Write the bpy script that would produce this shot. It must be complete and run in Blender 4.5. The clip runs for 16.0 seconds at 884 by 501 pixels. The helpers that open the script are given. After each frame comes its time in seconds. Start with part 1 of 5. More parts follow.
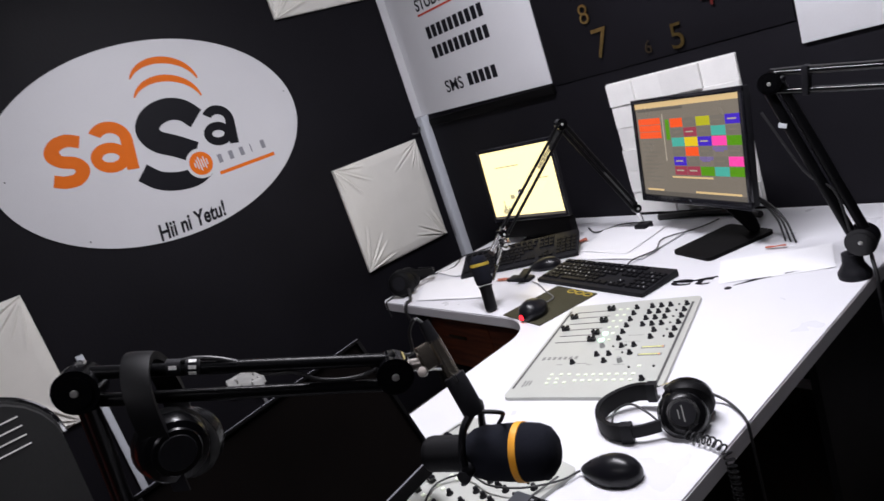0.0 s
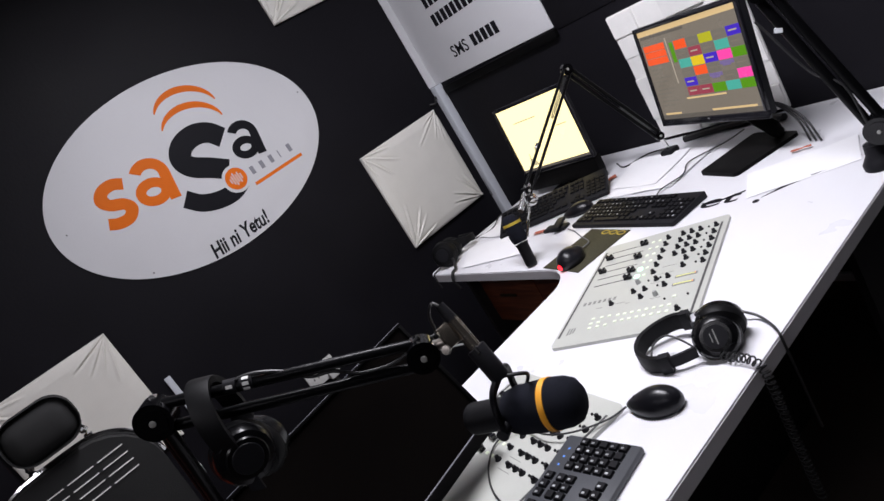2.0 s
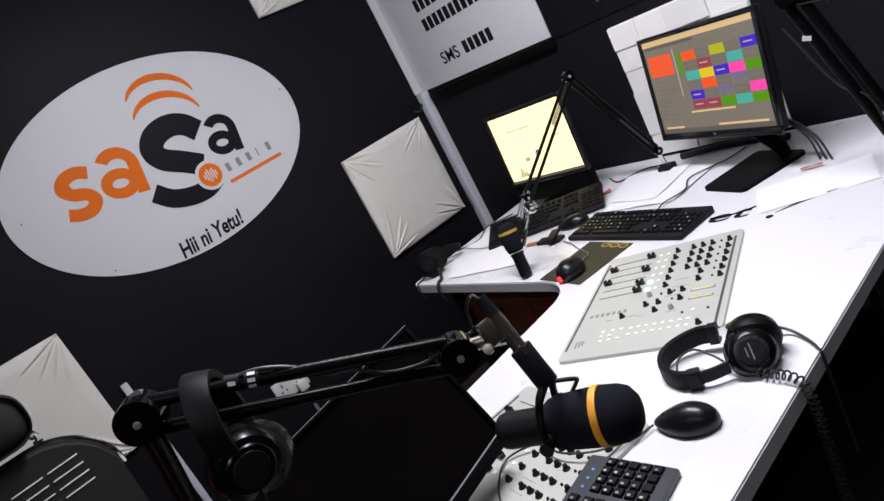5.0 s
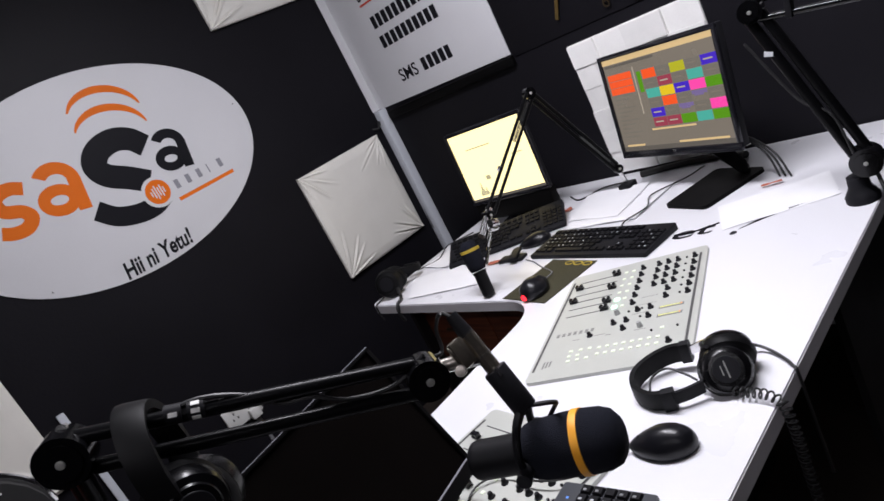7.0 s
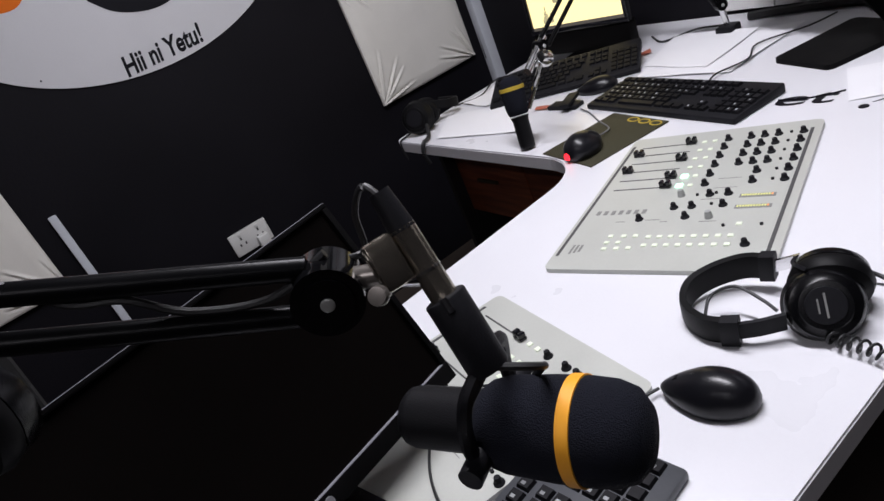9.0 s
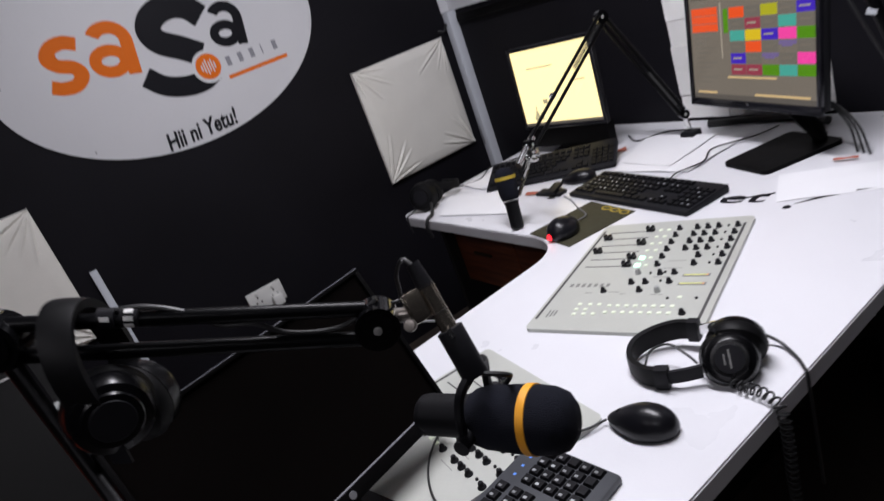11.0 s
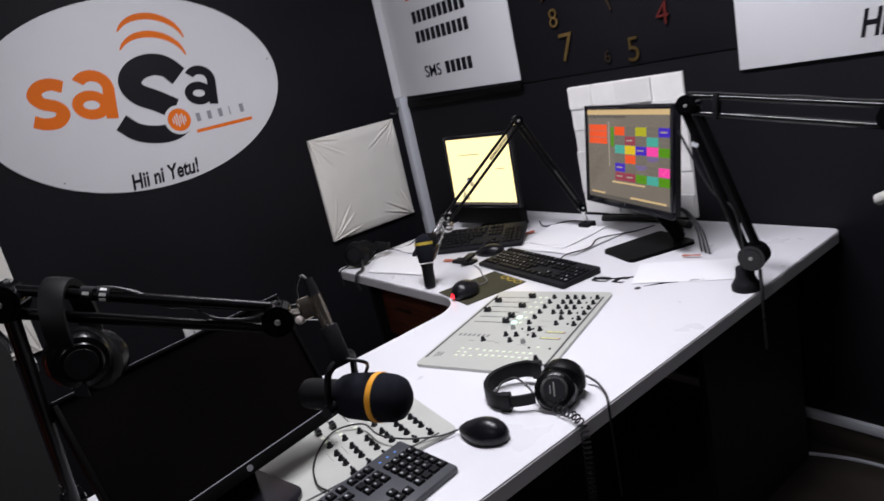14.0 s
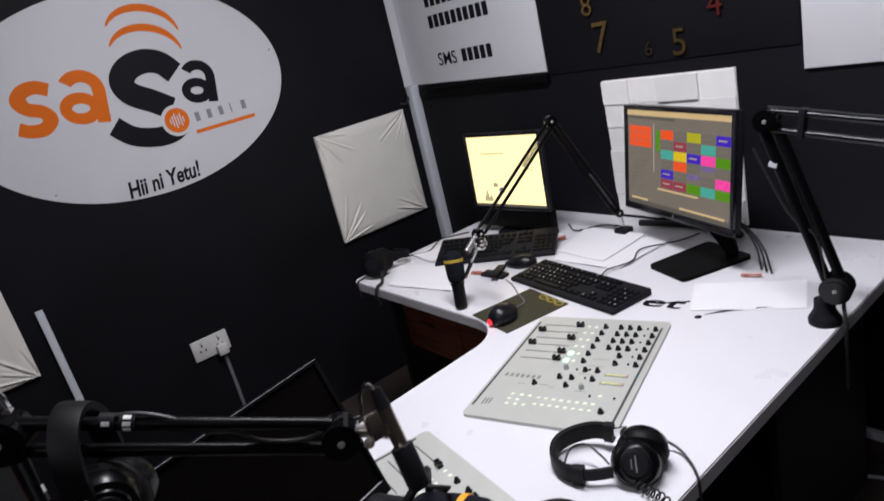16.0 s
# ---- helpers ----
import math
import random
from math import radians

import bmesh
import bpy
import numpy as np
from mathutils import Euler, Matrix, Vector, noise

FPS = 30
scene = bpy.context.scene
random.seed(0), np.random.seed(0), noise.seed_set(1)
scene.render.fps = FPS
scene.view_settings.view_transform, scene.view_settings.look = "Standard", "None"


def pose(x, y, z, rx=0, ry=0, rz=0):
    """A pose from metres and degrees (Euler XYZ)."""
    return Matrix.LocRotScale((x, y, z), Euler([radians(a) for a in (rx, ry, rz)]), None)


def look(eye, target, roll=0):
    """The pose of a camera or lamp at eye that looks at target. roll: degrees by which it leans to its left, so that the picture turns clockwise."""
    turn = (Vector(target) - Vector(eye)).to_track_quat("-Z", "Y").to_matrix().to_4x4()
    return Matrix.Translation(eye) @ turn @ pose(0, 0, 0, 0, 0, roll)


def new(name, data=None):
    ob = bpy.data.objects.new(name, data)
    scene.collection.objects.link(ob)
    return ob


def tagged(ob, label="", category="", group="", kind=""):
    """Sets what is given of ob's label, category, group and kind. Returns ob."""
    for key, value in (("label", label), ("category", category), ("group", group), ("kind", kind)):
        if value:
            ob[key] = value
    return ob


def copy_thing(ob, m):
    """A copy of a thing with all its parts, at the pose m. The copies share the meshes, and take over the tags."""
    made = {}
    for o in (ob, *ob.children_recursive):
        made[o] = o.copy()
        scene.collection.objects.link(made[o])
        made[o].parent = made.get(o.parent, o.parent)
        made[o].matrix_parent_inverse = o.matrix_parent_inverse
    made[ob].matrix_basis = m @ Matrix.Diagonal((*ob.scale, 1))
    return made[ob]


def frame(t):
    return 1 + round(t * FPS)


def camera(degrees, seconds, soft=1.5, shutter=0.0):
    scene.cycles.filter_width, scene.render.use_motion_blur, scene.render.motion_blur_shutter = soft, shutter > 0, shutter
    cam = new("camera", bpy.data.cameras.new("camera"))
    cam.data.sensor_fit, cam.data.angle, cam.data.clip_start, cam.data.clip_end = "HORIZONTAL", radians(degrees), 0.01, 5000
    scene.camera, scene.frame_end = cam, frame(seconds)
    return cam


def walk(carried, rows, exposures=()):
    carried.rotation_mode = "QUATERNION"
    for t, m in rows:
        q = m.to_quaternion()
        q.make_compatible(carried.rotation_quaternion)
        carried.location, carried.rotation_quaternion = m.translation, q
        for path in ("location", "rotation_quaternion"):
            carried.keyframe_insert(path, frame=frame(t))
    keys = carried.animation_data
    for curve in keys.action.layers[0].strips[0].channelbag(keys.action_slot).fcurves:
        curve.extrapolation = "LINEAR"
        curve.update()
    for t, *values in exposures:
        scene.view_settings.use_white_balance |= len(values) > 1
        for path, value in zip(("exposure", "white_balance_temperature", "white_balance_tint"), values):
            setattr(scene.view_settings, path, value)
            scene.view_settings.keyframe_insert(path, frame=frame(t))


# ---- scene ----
cam = camera(68.0, 16.0, shutter=0.4)
PATH = [
    (0, (2.726, -1.988, 1.449), (1.112, -0.902, 0.983), -18.9),
    (0.5, (2.765, -1.994, 1.460), (1.081, -0.998, 1.046), -20.9),
    (1, (2.813, -1.961, 1.460), (1.076, -1.076, 1.014), -26.5),
    (1.5, (2.864, -1.958, 1.477), (1.144, -1.075, 0.962), -31.5),
    (2, (2.823, -1.954, 1.468), (1.110, -1.055, 0.964), -31.8),
    (2.5, (2.767, -1.970, 1.456), (1.086, -1.006, 0.962), -30.2),
    (3, (2.721, -1.984, 1.462), (1.065, -0.961, 1.004), -29.6),
    (3.5, (2.690, -1.997, 1.458), (1.046, -0.963, 0.978), -28.1),
    (4, (2.678, -1.997, 1.454), (1.045, -0.963, 0.941), -27.7),
    (6.3, (2.651, -1.984, 1.442), (0.998, -0.982, 0.933), -29.3),
    (6.5, (2.640, -1.980, 1.432), (1.005, -0.973, 0.874), -29.7),
    (7, (2.613, -1.977, 1.433), (1.055, -0.833, 0.919), -27.3),
    (7.5, (2.603, -1.930, 1.394), (1.112, -0.783, 0.714), -25.2),
    (8, (2.499, -1.826, 1.319), (0.948, -0.924, 0.434), -22.3),
    (8.5, (2.425, -1.755, 1.314), (0.814, -0.949, 0.444), -23.6),
    (8.7, (2.409, -1.740, 1.314), (0.779, -0.975, 0.443), -24.1),
    (10.8, (2.541, -1.839, 1.373), (0.896, -0.972, 0.637), -19.7),
    (11, (2.615, -1.859, 1.412), (0.956, -0.979, 0.725), -20.5),
    (11.5, (2.727, -1.934, 1.433), (1.064, -0.932, 0.951), -20.0),
    (12, (2.819, -2.000, 1.447), (1.244, -0.856, 0.990), -17.7),
    (12.5, (2.890, -2.031, 1.444), (1.360, -0.829, 0.982), -15.1),
    (13, (2.938, -1.996, 1.436), (1.423, -0.785, 0.949), -13.6),
    (13.5, (2.963, -1.965, 1.430), (1.384, -0.840, 0.938), -12.8),
    (14, (2.929, -1.949, 1.432), (1.331, -0.868, 0.909), -12.7),
    (14.5, (2.793, -1.908, 1.484), (1.254, -0.891, 0.713), -10.2),
    (15, (2.748, -1.885, 1.564), (1.160, -0.836, 0.949), -12.3),
    (15.5, (2.735, -1.873, 1.582), (1.161, -0.768, 1.035), -13.3),
    (16, (2.699, -1.894, 1.562), (1.127, -0.828, 0.935), -13.8),
]
walk(cam, [(t, look(eye, target, roll)) for t, eye, target, roll in PATH], exposures=[(0.0, 0.21, 6500, 18), (4.0, 0.20, 6500, 18), (7.0, 0.17, 6500, 18), (8.0, -0.04, 6500, 18), (11.0, -0.06, 6500, 18), (12.0, 0.06, 6500, 18), (13.5, 0.08, 6500, 18), (14.5, -0.04, 6500, 18), (16.0, -0.05, 6500, 18)])

# ---- world and light ----
world = bpy.data.worlds.new("world")
scene.world = world
world.use_nodes = True
world.node_tree.nodes["Background"].inputs[0].default_value = (0.6, 0.7, 1.0, 1)
world.node_tree.nodes["Background"].inputs[1].default_value = 0.02
scene.view_settings.exposure = 0.0


def area_lamp(name, m, power, sx, sy, colour):
    data = bpy.data.lights.new(name, "AREA")
    data.shape, data.size, data.size_y, data.energy, data.color = "RECTANGLE", sx, sy, power, colour
    ob = new(name, data)
    ob.matrix_world = m
    return ob


# main lamp, out of view, inferred from the desk being lit from above
area_lamp("unseen_tube_light", pose(1.75, -1.05, 2.50), 41, 1.2, 0.14, (0.93, 0.96, 1.0))


# made-up second lamp, added to brighten the floor, chair and far wall pad
area_lamp("unseen_tube_light", pose(2.5, -3.0, 2.50), 10, 1.2, 0.14, (0.95, 0.96, 1.0))


# ---- materials ----
def mat(name, colour, rough=0.5, metal=0.0, vary=0.12, scale=14.0, bump=0.0, bump_scale=200.0, fine=220.0, emit=None, strength=0.0, coat=0.0, random_tint=0.0, spec=0.5):
    """A surface with colour variation at two scales, uneven gloss and fine relief."""
    m = bpy.data.materials.new(name)
    m.use_nodes = True
    nt = m.node_tree
    b = nt.nodes["Principled BSDF"]
    co = nt.nodes.new("ShaderNodeTexCoord")
    big = nt.nodes.new("ShaderNodeTexNoise")
    big.inputs["Scale"].default_value, big.inputs["Detail"].default_value = scale, 4
    small = nt.nodes.new("ShaderNodeTexNoise")
    small.inputs["Scale"].default_value, small.inputs["Detail"].default_value = fine, 2
    for n in (big, small):
        nt.links.new(co.outputs["Object"], n.inputs["Vector"])
    mixn = nt.nodes.new("ShaderNodeMath")
    mixn.operation = "MULTIPLY_ADD"
    nt.links.new(small.outputs["Fac"], mixn.inputs[0])
    mixn.inputs[1].default_value = 0.4
    nt.links.new(big.outputs["Fac"], mixn.inputs[2])
    ramp = nt.nodes.new("ShaderNodeMapRange")
    ramp.inputs["From Min"].default_value, ramp.inputs["From Max"].default_value = 0.35, 1.05
    ramp.inputs["To Min"].default_value, ramp.inputs["To Max"].default_value = 1 - vary, 1 + vary
    nt.links.new(mixn.outputs[0], ramp.inputs["Value"])
    tint = nt.nodes.new("ShaderNodeVectorMath")
    tint.operation = "SCALE"
    tint.inputs[0].default_value = colour
    nt.links.new(ramp.outputs[0], tint.inputs["Scale"])
    last = tint
    if random_tint:
        info = nt.nodes.new("ShaderNodeObjectInfo")
        r2 = nt.nodes.new("ShaderNodeMapRange")
        r2.inputs["To Min"].default_value, r2.inputs["To Max"].default_value = 1 - random_tint, 1 + random_tint
        nt.links.new(info.outputs["Random"], r2.inputs["Value"])
        last = nt.nodes.new("ShaderNodeVectorMath")
        last.operation = "SCALE"
        nt.links.new(tint.outputs[0], last.inputs[0])
        nt.links.new(r2.outputs[0], last.inputs["Scale"])
    nt.links.new(last.outputs[0], b.inputs["Base Color"])
    rr = nt.nodes.new("ShaderNodeMapRange")
    rr.inputs["To Min"].default_value, rr.inputs["To Max"].default_value = max(0.02, rough - 0.08), min(1, rough + 0.08)
    nt.links.new(big.outputs["Fac"], rr.inputs["Value"])
    nt.links.new(rr.outputs[0], b.inputs["Roughness"])
    b.inputs["Metallic"].default_value = metal
    b.inputs["Coat Weight"].default_value = coat
    b.inputs["Specular IOR Level"].default_value = spec
    if emit:
        b.inputs["Emission Color"].default_value = (*emit, 1)
        b.inputs["Emission Strength"].default_value = strength
    if bump:
        tex = nt.nodes.new("ShaderNodeTexNoise")
        tex.inputs["Scale"].default_value, tex.inputs["Detail"].default_value = bump_scale, 3
        nt.links.new(co.outputs["Object"], tex.inputs["Vector"])
        bp = nt.nodes.new("ShaderNodeBump")
        bp.inputs["Strength"].default_value, bp.inputs["Distance"].default_value = bump, 0.002
        nt.links.new(tex.outputs["Fac"], bp.inputs["Height"])
        nt.links.new(bp.outputs[0], b.inputs["Normal"])
    return m


def wood(name, dark, light, rough=0.45):
    m = bpy.data.materials.new(name)
    m.use_nodes = True
    nt = m.node_tree
    b = nt.nodes["Principled BSDF"]
    co = nt.nodes.new("ShaderNodeTexCoord")
    mp = nt.nodes.new("ShaderNodeMapping")
    mp.inputs["Scale"].default_value = (3, 40, 40)
    nz = nt.nodes.new("ShaderNodeTexNoise")
    nz.inputs["Scale"].default_value, nz.inputs["Detail"].default_value = 2.0, 6
    rp = nt.nodes.new("ShaderNodeValToRGB")
    rp.color_ramp.elements[0].color, rp.color_ramp.elements[1].color = (*dark, 1), (*light, 1)
    rp.color_ramp.elements[0].position, rp.color_ramp.elements[1].position = 0.35, 0.7
    nt.links.new(co.outputs["Object"], mp.inputs[0])
    nt.links.new(mp.outputs[0], nz.inputs["Vector"])
    nt.links.new(nz.outputs["Fac"], rp.inputs[0])
    nt.links.new(rp.outputs[0], b.inputs["Base Color"])
    b.inputs["Roughness"].default_value = rough
    return m


M_WALL = mat("black_wall_paint", (0.0066, 0.0061, 0.0086), 0.6, vary=0.3, scale=3, bump=0.25, bump_scale=90, spec=0.16)
M_CEIL = mat("dark_ceiling_board", (0.06, 0.06, 0.065), 0.8, scale=4)
M_FLOOR = mat("dark_floor_tile", (0.048, 0.038, 0.032), 0.45, vary=0.35, scale=6, bump=0.1)
M_DESK = mat("white_laminate", (0.71, 0.71, 0.74), 0.30, vary=0.03, scale=5, bump=0.03, bump_scale=300)
M_EDGE = mat("white_edge_band", (0.62, 0.61, 0.63), 0.4, vary=0.06, scale=12)
M_PLY = mat("black_desk_board", (0.012, 0.011, 0.012), 0.6, vary=0.3)
M_BROWN = wood("red_brown_wood", (0.10, 0.027, 0.013), (0.22, 0.062, 0.027), 0.4)
M_LEATH = mat("off_white_leatherette", (0.82, 0.80, 0.74), 0.5, vary=0.05, scale=9, bump=0.15, bump_scale=260)
M_VINYL = mat("white_vinyl_print", (0.66, 0.66, 0.68), 0.45, vary=0.04, scale=3)
M_TRIM = mat("white_plastic_trunking", (0.62, 0.65, 0.70), 0.4, vary=0.06)
M_BRICK = mat("white_foam_brick", (0.82, 0.81, 0.79), 0.6, vary=0.06, bump=0.2, random_tint=0.07)
M_JOINT = mat("grey_foam_joint", (0.80, 0.79, 0.77), 0.7)
M_ORANGE = mat("orange_print", (0.80, 0.165, 0.010), 0.5, vary=0.04, spec=0.15)
M_INK = mat("black_print", (0.009, 0.009, 0.012), 0.5, vary=0.1, spec=0.12)
M_GREYMARK = mat("grey_print_and_glint", (0.25, 0.25, 0.28), 0.5)
M_RED = mat("red_print", (0.6, 0.05, 0.02), 0.5)
M_GOLD = mat("worn_gold_plastic", (0.36, 0.25, 0.09), 0.30, metal=0.95, vary=0.35, scale=30)
M_DGOLD = mat("dark_bronze_plastic", (0.05, 0.035, 0.02), 0.4, metal=0.5, vary=0.3)
M_DULLRED = mat("dull_red_sheet", (0.36, 0.10, 0.06), 0.7)
M_PLUG = mat("warm_nickel_plug", (0.52, 0.46, 0.38), 0.22, metal=0.95, vary=0.15)
M_PALE = mat("pale_satin_metal", (0.62, 0.61, 0.58), 0.35, metal=0.3, vary=0.06)
M_SLEEVE = mat("grey_metal_sleeve", (0.22, 0.20, 0.18), 0.3, metal=0.7, vary=0.2)
M_DRED = mat("dark_red_plastic", (0.09, 0.010, 0.008), 0.4, vary=0.3)
M_AMBER = mat("amber_clock_boss", (0.35, 0.14, 0.02), 0.25, metal=0.3, vary=0.3)
M_BLACK = mat("black_plastic", (0.010, 0.010, 0.012), 0.50, vary=0.25, bump=0.12, bump_scale=500, spec=0.14)
M_ARM = mat("satin_black_metal", (0.003, 0.003, 0.0035), 0.12, vary=0.2, bump=0.02, spec=0.36)
M_ARMB = mat("matt_black_arm_metal", (0.003, 0.003, 0.0035), 0.30, vary=0.2, bump=0.05, spec=0.09)
M_MOUSE = mat("satin_black_mouse_shell", (0.006, 0.006, 0.008), 0.30, vary=0.2, spec=0.35)
M_GLOSS = mat("glossy_black_plastic", (0.010, 0.010, 0.013), 0.16, vary=0.2)
M_KEY = mat("black_key_plastic", (0.008, 0.008, 0.0095), 0.5, vary=0.2, random_tint=0.25, spec=0.1)
M_KEYFR = mat("dark_grey_key_frame", (0.05, 0.053, 0.06), 0.4, vary=0.12)
M_KLEG = mat("dull_key_legend", (0.30, 0.31, 0.32), 0.5, random_tint=0.5)
M_LEGEND = mat("pale_key_legend", (0.55, 0.57, 0.6), 0.5)
M_RUB = mat("black_rubber", (0.0045, 0.0045, 0.005), 0.5, vary=0.2, spec=0.12)
M_FOAM = mat("black_mic_foam", (0.009, 0.010, 0.016), 0.95, vary=0.35, bump=0.9, bump_scale=900, spec=0.15)
M_MIC = mat("black_mic_body", (0.006, 0.006, 0.007), 0.5, vary=0.2, bump=0.2, bump_scale=800, spec=0.2)
M_YELLOW = mat("yellow_band", (0.85, 0.36, 0.012), 0.55, vary=0.06)
M_BOLT = mat("dull_zinc_bolt", (0.42, 0.42, 0.40), 0.42, metal=0.5, vary=0.15)
M_WHITEP = mat("white_label_print", (0.70, 0.70, 0.68), 0.6)
M_STEEL = mat("bright_steel", (0.75, 0.75, 0.75), 0.2, metal=1.0, vary=0.1)
M_PANEL = mat("grey_aluminium_panel", (0.50, 0.51, 0.47), 0.42, metal=0.15, vary=0.05, bump=0.05)
M_PRINT = mat("grey_panel_print", (0.22, 0.22, 0.21), 0.5)
M_GKNOB = mat("pale_grey_knob", (0.34, 0.35, 0.34), 0.35, vary=0.08)
M_SLOT = mat("dark_fader_slot", (0.06, 0.06, 0.06), 0.6)
M_PAPER = mat("white_paper", (0.79, 0.79, 0.81), 0.75, vary=0.03, scale=6)
M_PAD = mat("olive_mouse_pad", (0.030, 0.027, 0.010), 0.75, vary=0.15, bump=0.3, bump_scale=900)
M_PADY = mat("yellow_pad_print", (0.45, 0.32, 0.03), 0.7)
M_RLED = mat("red_led", (0.5, 0.01, 0.01), 0.3, emit=(1, 0.02, 0.03), strength=3.0)
M_GLED = mat("green_lit_button", (0.6, 0.8, 0.65), 0.3, emit=(0.35, 1.0, 0.6), strength=3.0)
M_WLED = mat("white_lit_button", (0.7, 0.75, 0.62), 0.35, emit=(0.9, 1.0, 0.78), strength=0.16)
M_YLED = mat("yellow_meter_led", (0.6, 0.6, 0.2), 0.35, emit=(0.9, 0.95, 0.4), strength=0.2)
M_OLED = mat("orange_meter_led", (0.7, 0.3, 0.1), 0.35, emit=(1.0, 0.4, 0.15), strength=0.35)
M_BLED = mat("blue_led", (0.1, 0.2, 0.6), 0.3, emit=(0.1, 0.4, 1.0), strength=0.35)
M_CABLE = mat("black_cable", (0.012, 0.012, 0.013), 0.5, vary=0.1)
M_GCABLE = mat("grey_cable", (0.16, 0.16, 0.17), 0.5, vary=0.1)
M_CHAIRF = mat("black_mesh_fabric", (0.011, 0.011, 0.011), 0.85, vary=0.3, bump=0.6, bump_scale=700)
M_CHROME = mat("chrome", (0.8, 0.8, 0.8), 0.12, metal=1.0, vary=0.05)
M_CHRED = mat("orange_red_upholstery", (0.50, 0.05, 0.008), 0.6, vary=0.12, bump=0.3)
M_SOCK = mat("white_socket_plastic", (0.68, 0.68, 0.66), 0.35, vary=0.06)
M_LAMP = mat("lamp_diffuser", (0.9, 0.9, 0.9), 0.5, emit=(0.93, 0.96, 1.0), strength=6.0)
# the faint brown in this colour stands in for a reflection in the glass
M_OFF = mat("switched_off_screen", (0.0036, 0.0029, 0.0027), 0.30, vary=0.25, scale=5, spec=0.03)
M_BEZEL = mat("matt_black_bezel", (0.0038, 0.0036, 0.0038), 0.45, vary=0.2, bump=0.05, spec=0.045)
M_EARCUP = mat("polished_black_ear_cup", (0.003, 0.003, 0.0036), 0.26, vary=0.2, spec=0.30)


def glow(name, colour, strength):
    return mat(name, tuple(0.1 * c for c in colour), 0.25, emit=colour, strength=strength, vary=0.02)


# ---- mesh helpers ----
def bm_box(x0, x1, y0, y1, z0, z1, bevel=0.0, seg=2, bm=None):
    bm = bm or bmesh.new()
    r = bmesh.ops.create_cube(bm, size=1.0)
    vs = r["verts"]
    bmesh.ops.scale(bm, vec=(x1 - x0, y1 - y0, z1 - z0), verts=vs)
    bmesh.ops.translate(bm, vec=((x0 + x1) / 2, (y0 + y1) / 2, (z0 + z1) / 2), verts=vs)
    if bevel:
        es = list({e for v in vs for e in v.link_edges})
        bmesh.ops.bevel(bm, geom=es, offset=bevel, segments=seg, affect="EDGES", profile=0.5)
    return bm


def bm_tube(a, b, r0, r1=None, seg=16, bevel=0.0, bm=None):
    """A closed round bar from a to b."""
    bm = bm or bmesh.new()
    a, b = Vector(a), Vector(b)
    r1 = r0 if r1 is None else r1
    res = bmesh.ops.create_cone(bm, cap_ends=True, segments=seg, radius1=r0, radius2=r1, depth=(b - a).length)
    m = Matrix.Translation((a + b) / 2) @ (b - a).to_track_quat("Z", "Y").to_matrix().to_4x4()
    vs = res["verts"]
    if bevel:
        es = [e for e in {e for v in vs for e in v.link_edges} if any(len(f.verts) > 4 for f in e.link_faces)]
        out = bmesh.ops.bevel(bm, geom=es, offset=bevel, segments=2, affect="EDGES", profile=0.5)
        vs = list({v for f in bm.faces if f.is_valid for v in f.verts}) if len(bm.verts) == len({v for f in out["faces"] for v in f.verts}) else None
        if vs is None:
            vs = [v for v in bm.verts if v.is_valid and not v.tag]
    bmesh.ops.transform(bm, matrix=m, verts=[v for v in vs if v.is_valid])
    for v in bm.verts:
        v.tag = True
    return bm


def bm_lathe(profile, m=None, seg=24, bm=None):
    """Turn (radius, height) pairs round the z axis, then place by m."""
    bm = bm or bmesh.new()
    rings = []
    for r, h in profile:
        if r < 1e-6:
            rings.append([bm.verts.new((0, 0, h))])
        else:
            rings.append([bm.verts.new((r * math.cos(2 * math.pi * i / seg), r * math.sin(2 * math.pi * i / seg), h)) for i in range(seg)])
    for p, q in zip(rings, rings[1:]):
        for i in range(seg):
            j = (i + 1) % seg
            if len(p) == 1 and len(q) > 1:
                bm.faces.new((p[0], q[j], q[i]))
            elif len(q) == 1 and len(p) > 1:
                bm.faces.new((p[i], p[j], q[0]))
            elif len(p) > 1:
                bm.faces.new((p[i], p[j], q[j], q[i]))
    vs = [v for ring in rings for v in ring]
    if m is not None:
        bmesh.ops.transform(bm, matrix=m, verts=vs)
    return bm


def bm_prism(pts, z0, z1, m=None, bm=None):
    """A flat outline (x, y) drawn up from z0 to z1, then placed by m."""
    bm = bm or bmesh.new()
    lo = [bm.verts.new((x, y, z0)) for x, y in pts]
    hi = [bm.verts.new((x, y, z1)) for x, y in pts]
    n = len(pts)
    bm.faces.new(lo[::-1])
    bm.faces.new(hi)
    for i in range(n):
        bm.faces.new((lo[i], lo[(i + 1) % n], hi[(i + 1) % n], hi[i]))
    if m is not None:
        bmesh.ops.transform(bm, matrix=m, verts=lo + hi)
    return bm


def smooth_path(pts, n=6):
    """Catmull-Rom points through pts."""
    p = [Vector(q) for q in pts]
    p = [2 * p[0] - p[1]] + p + [2 * p[-1] - p[-2]]
    out = []
    for i in range(1, len(p) - 2):
        for k in range(n):
            t = k / n
            a, b, c, d = p[i - 1], p[i], p[i + 1], p[i + 2]
            out.append(0.5 * ((2 * b) + (c - a) * t + (2 * a - 5 * b + 4 * c - d) * t * t + (3 * b - a - 3 * c + d) * t ** 3))
    return out + [p[-2]]


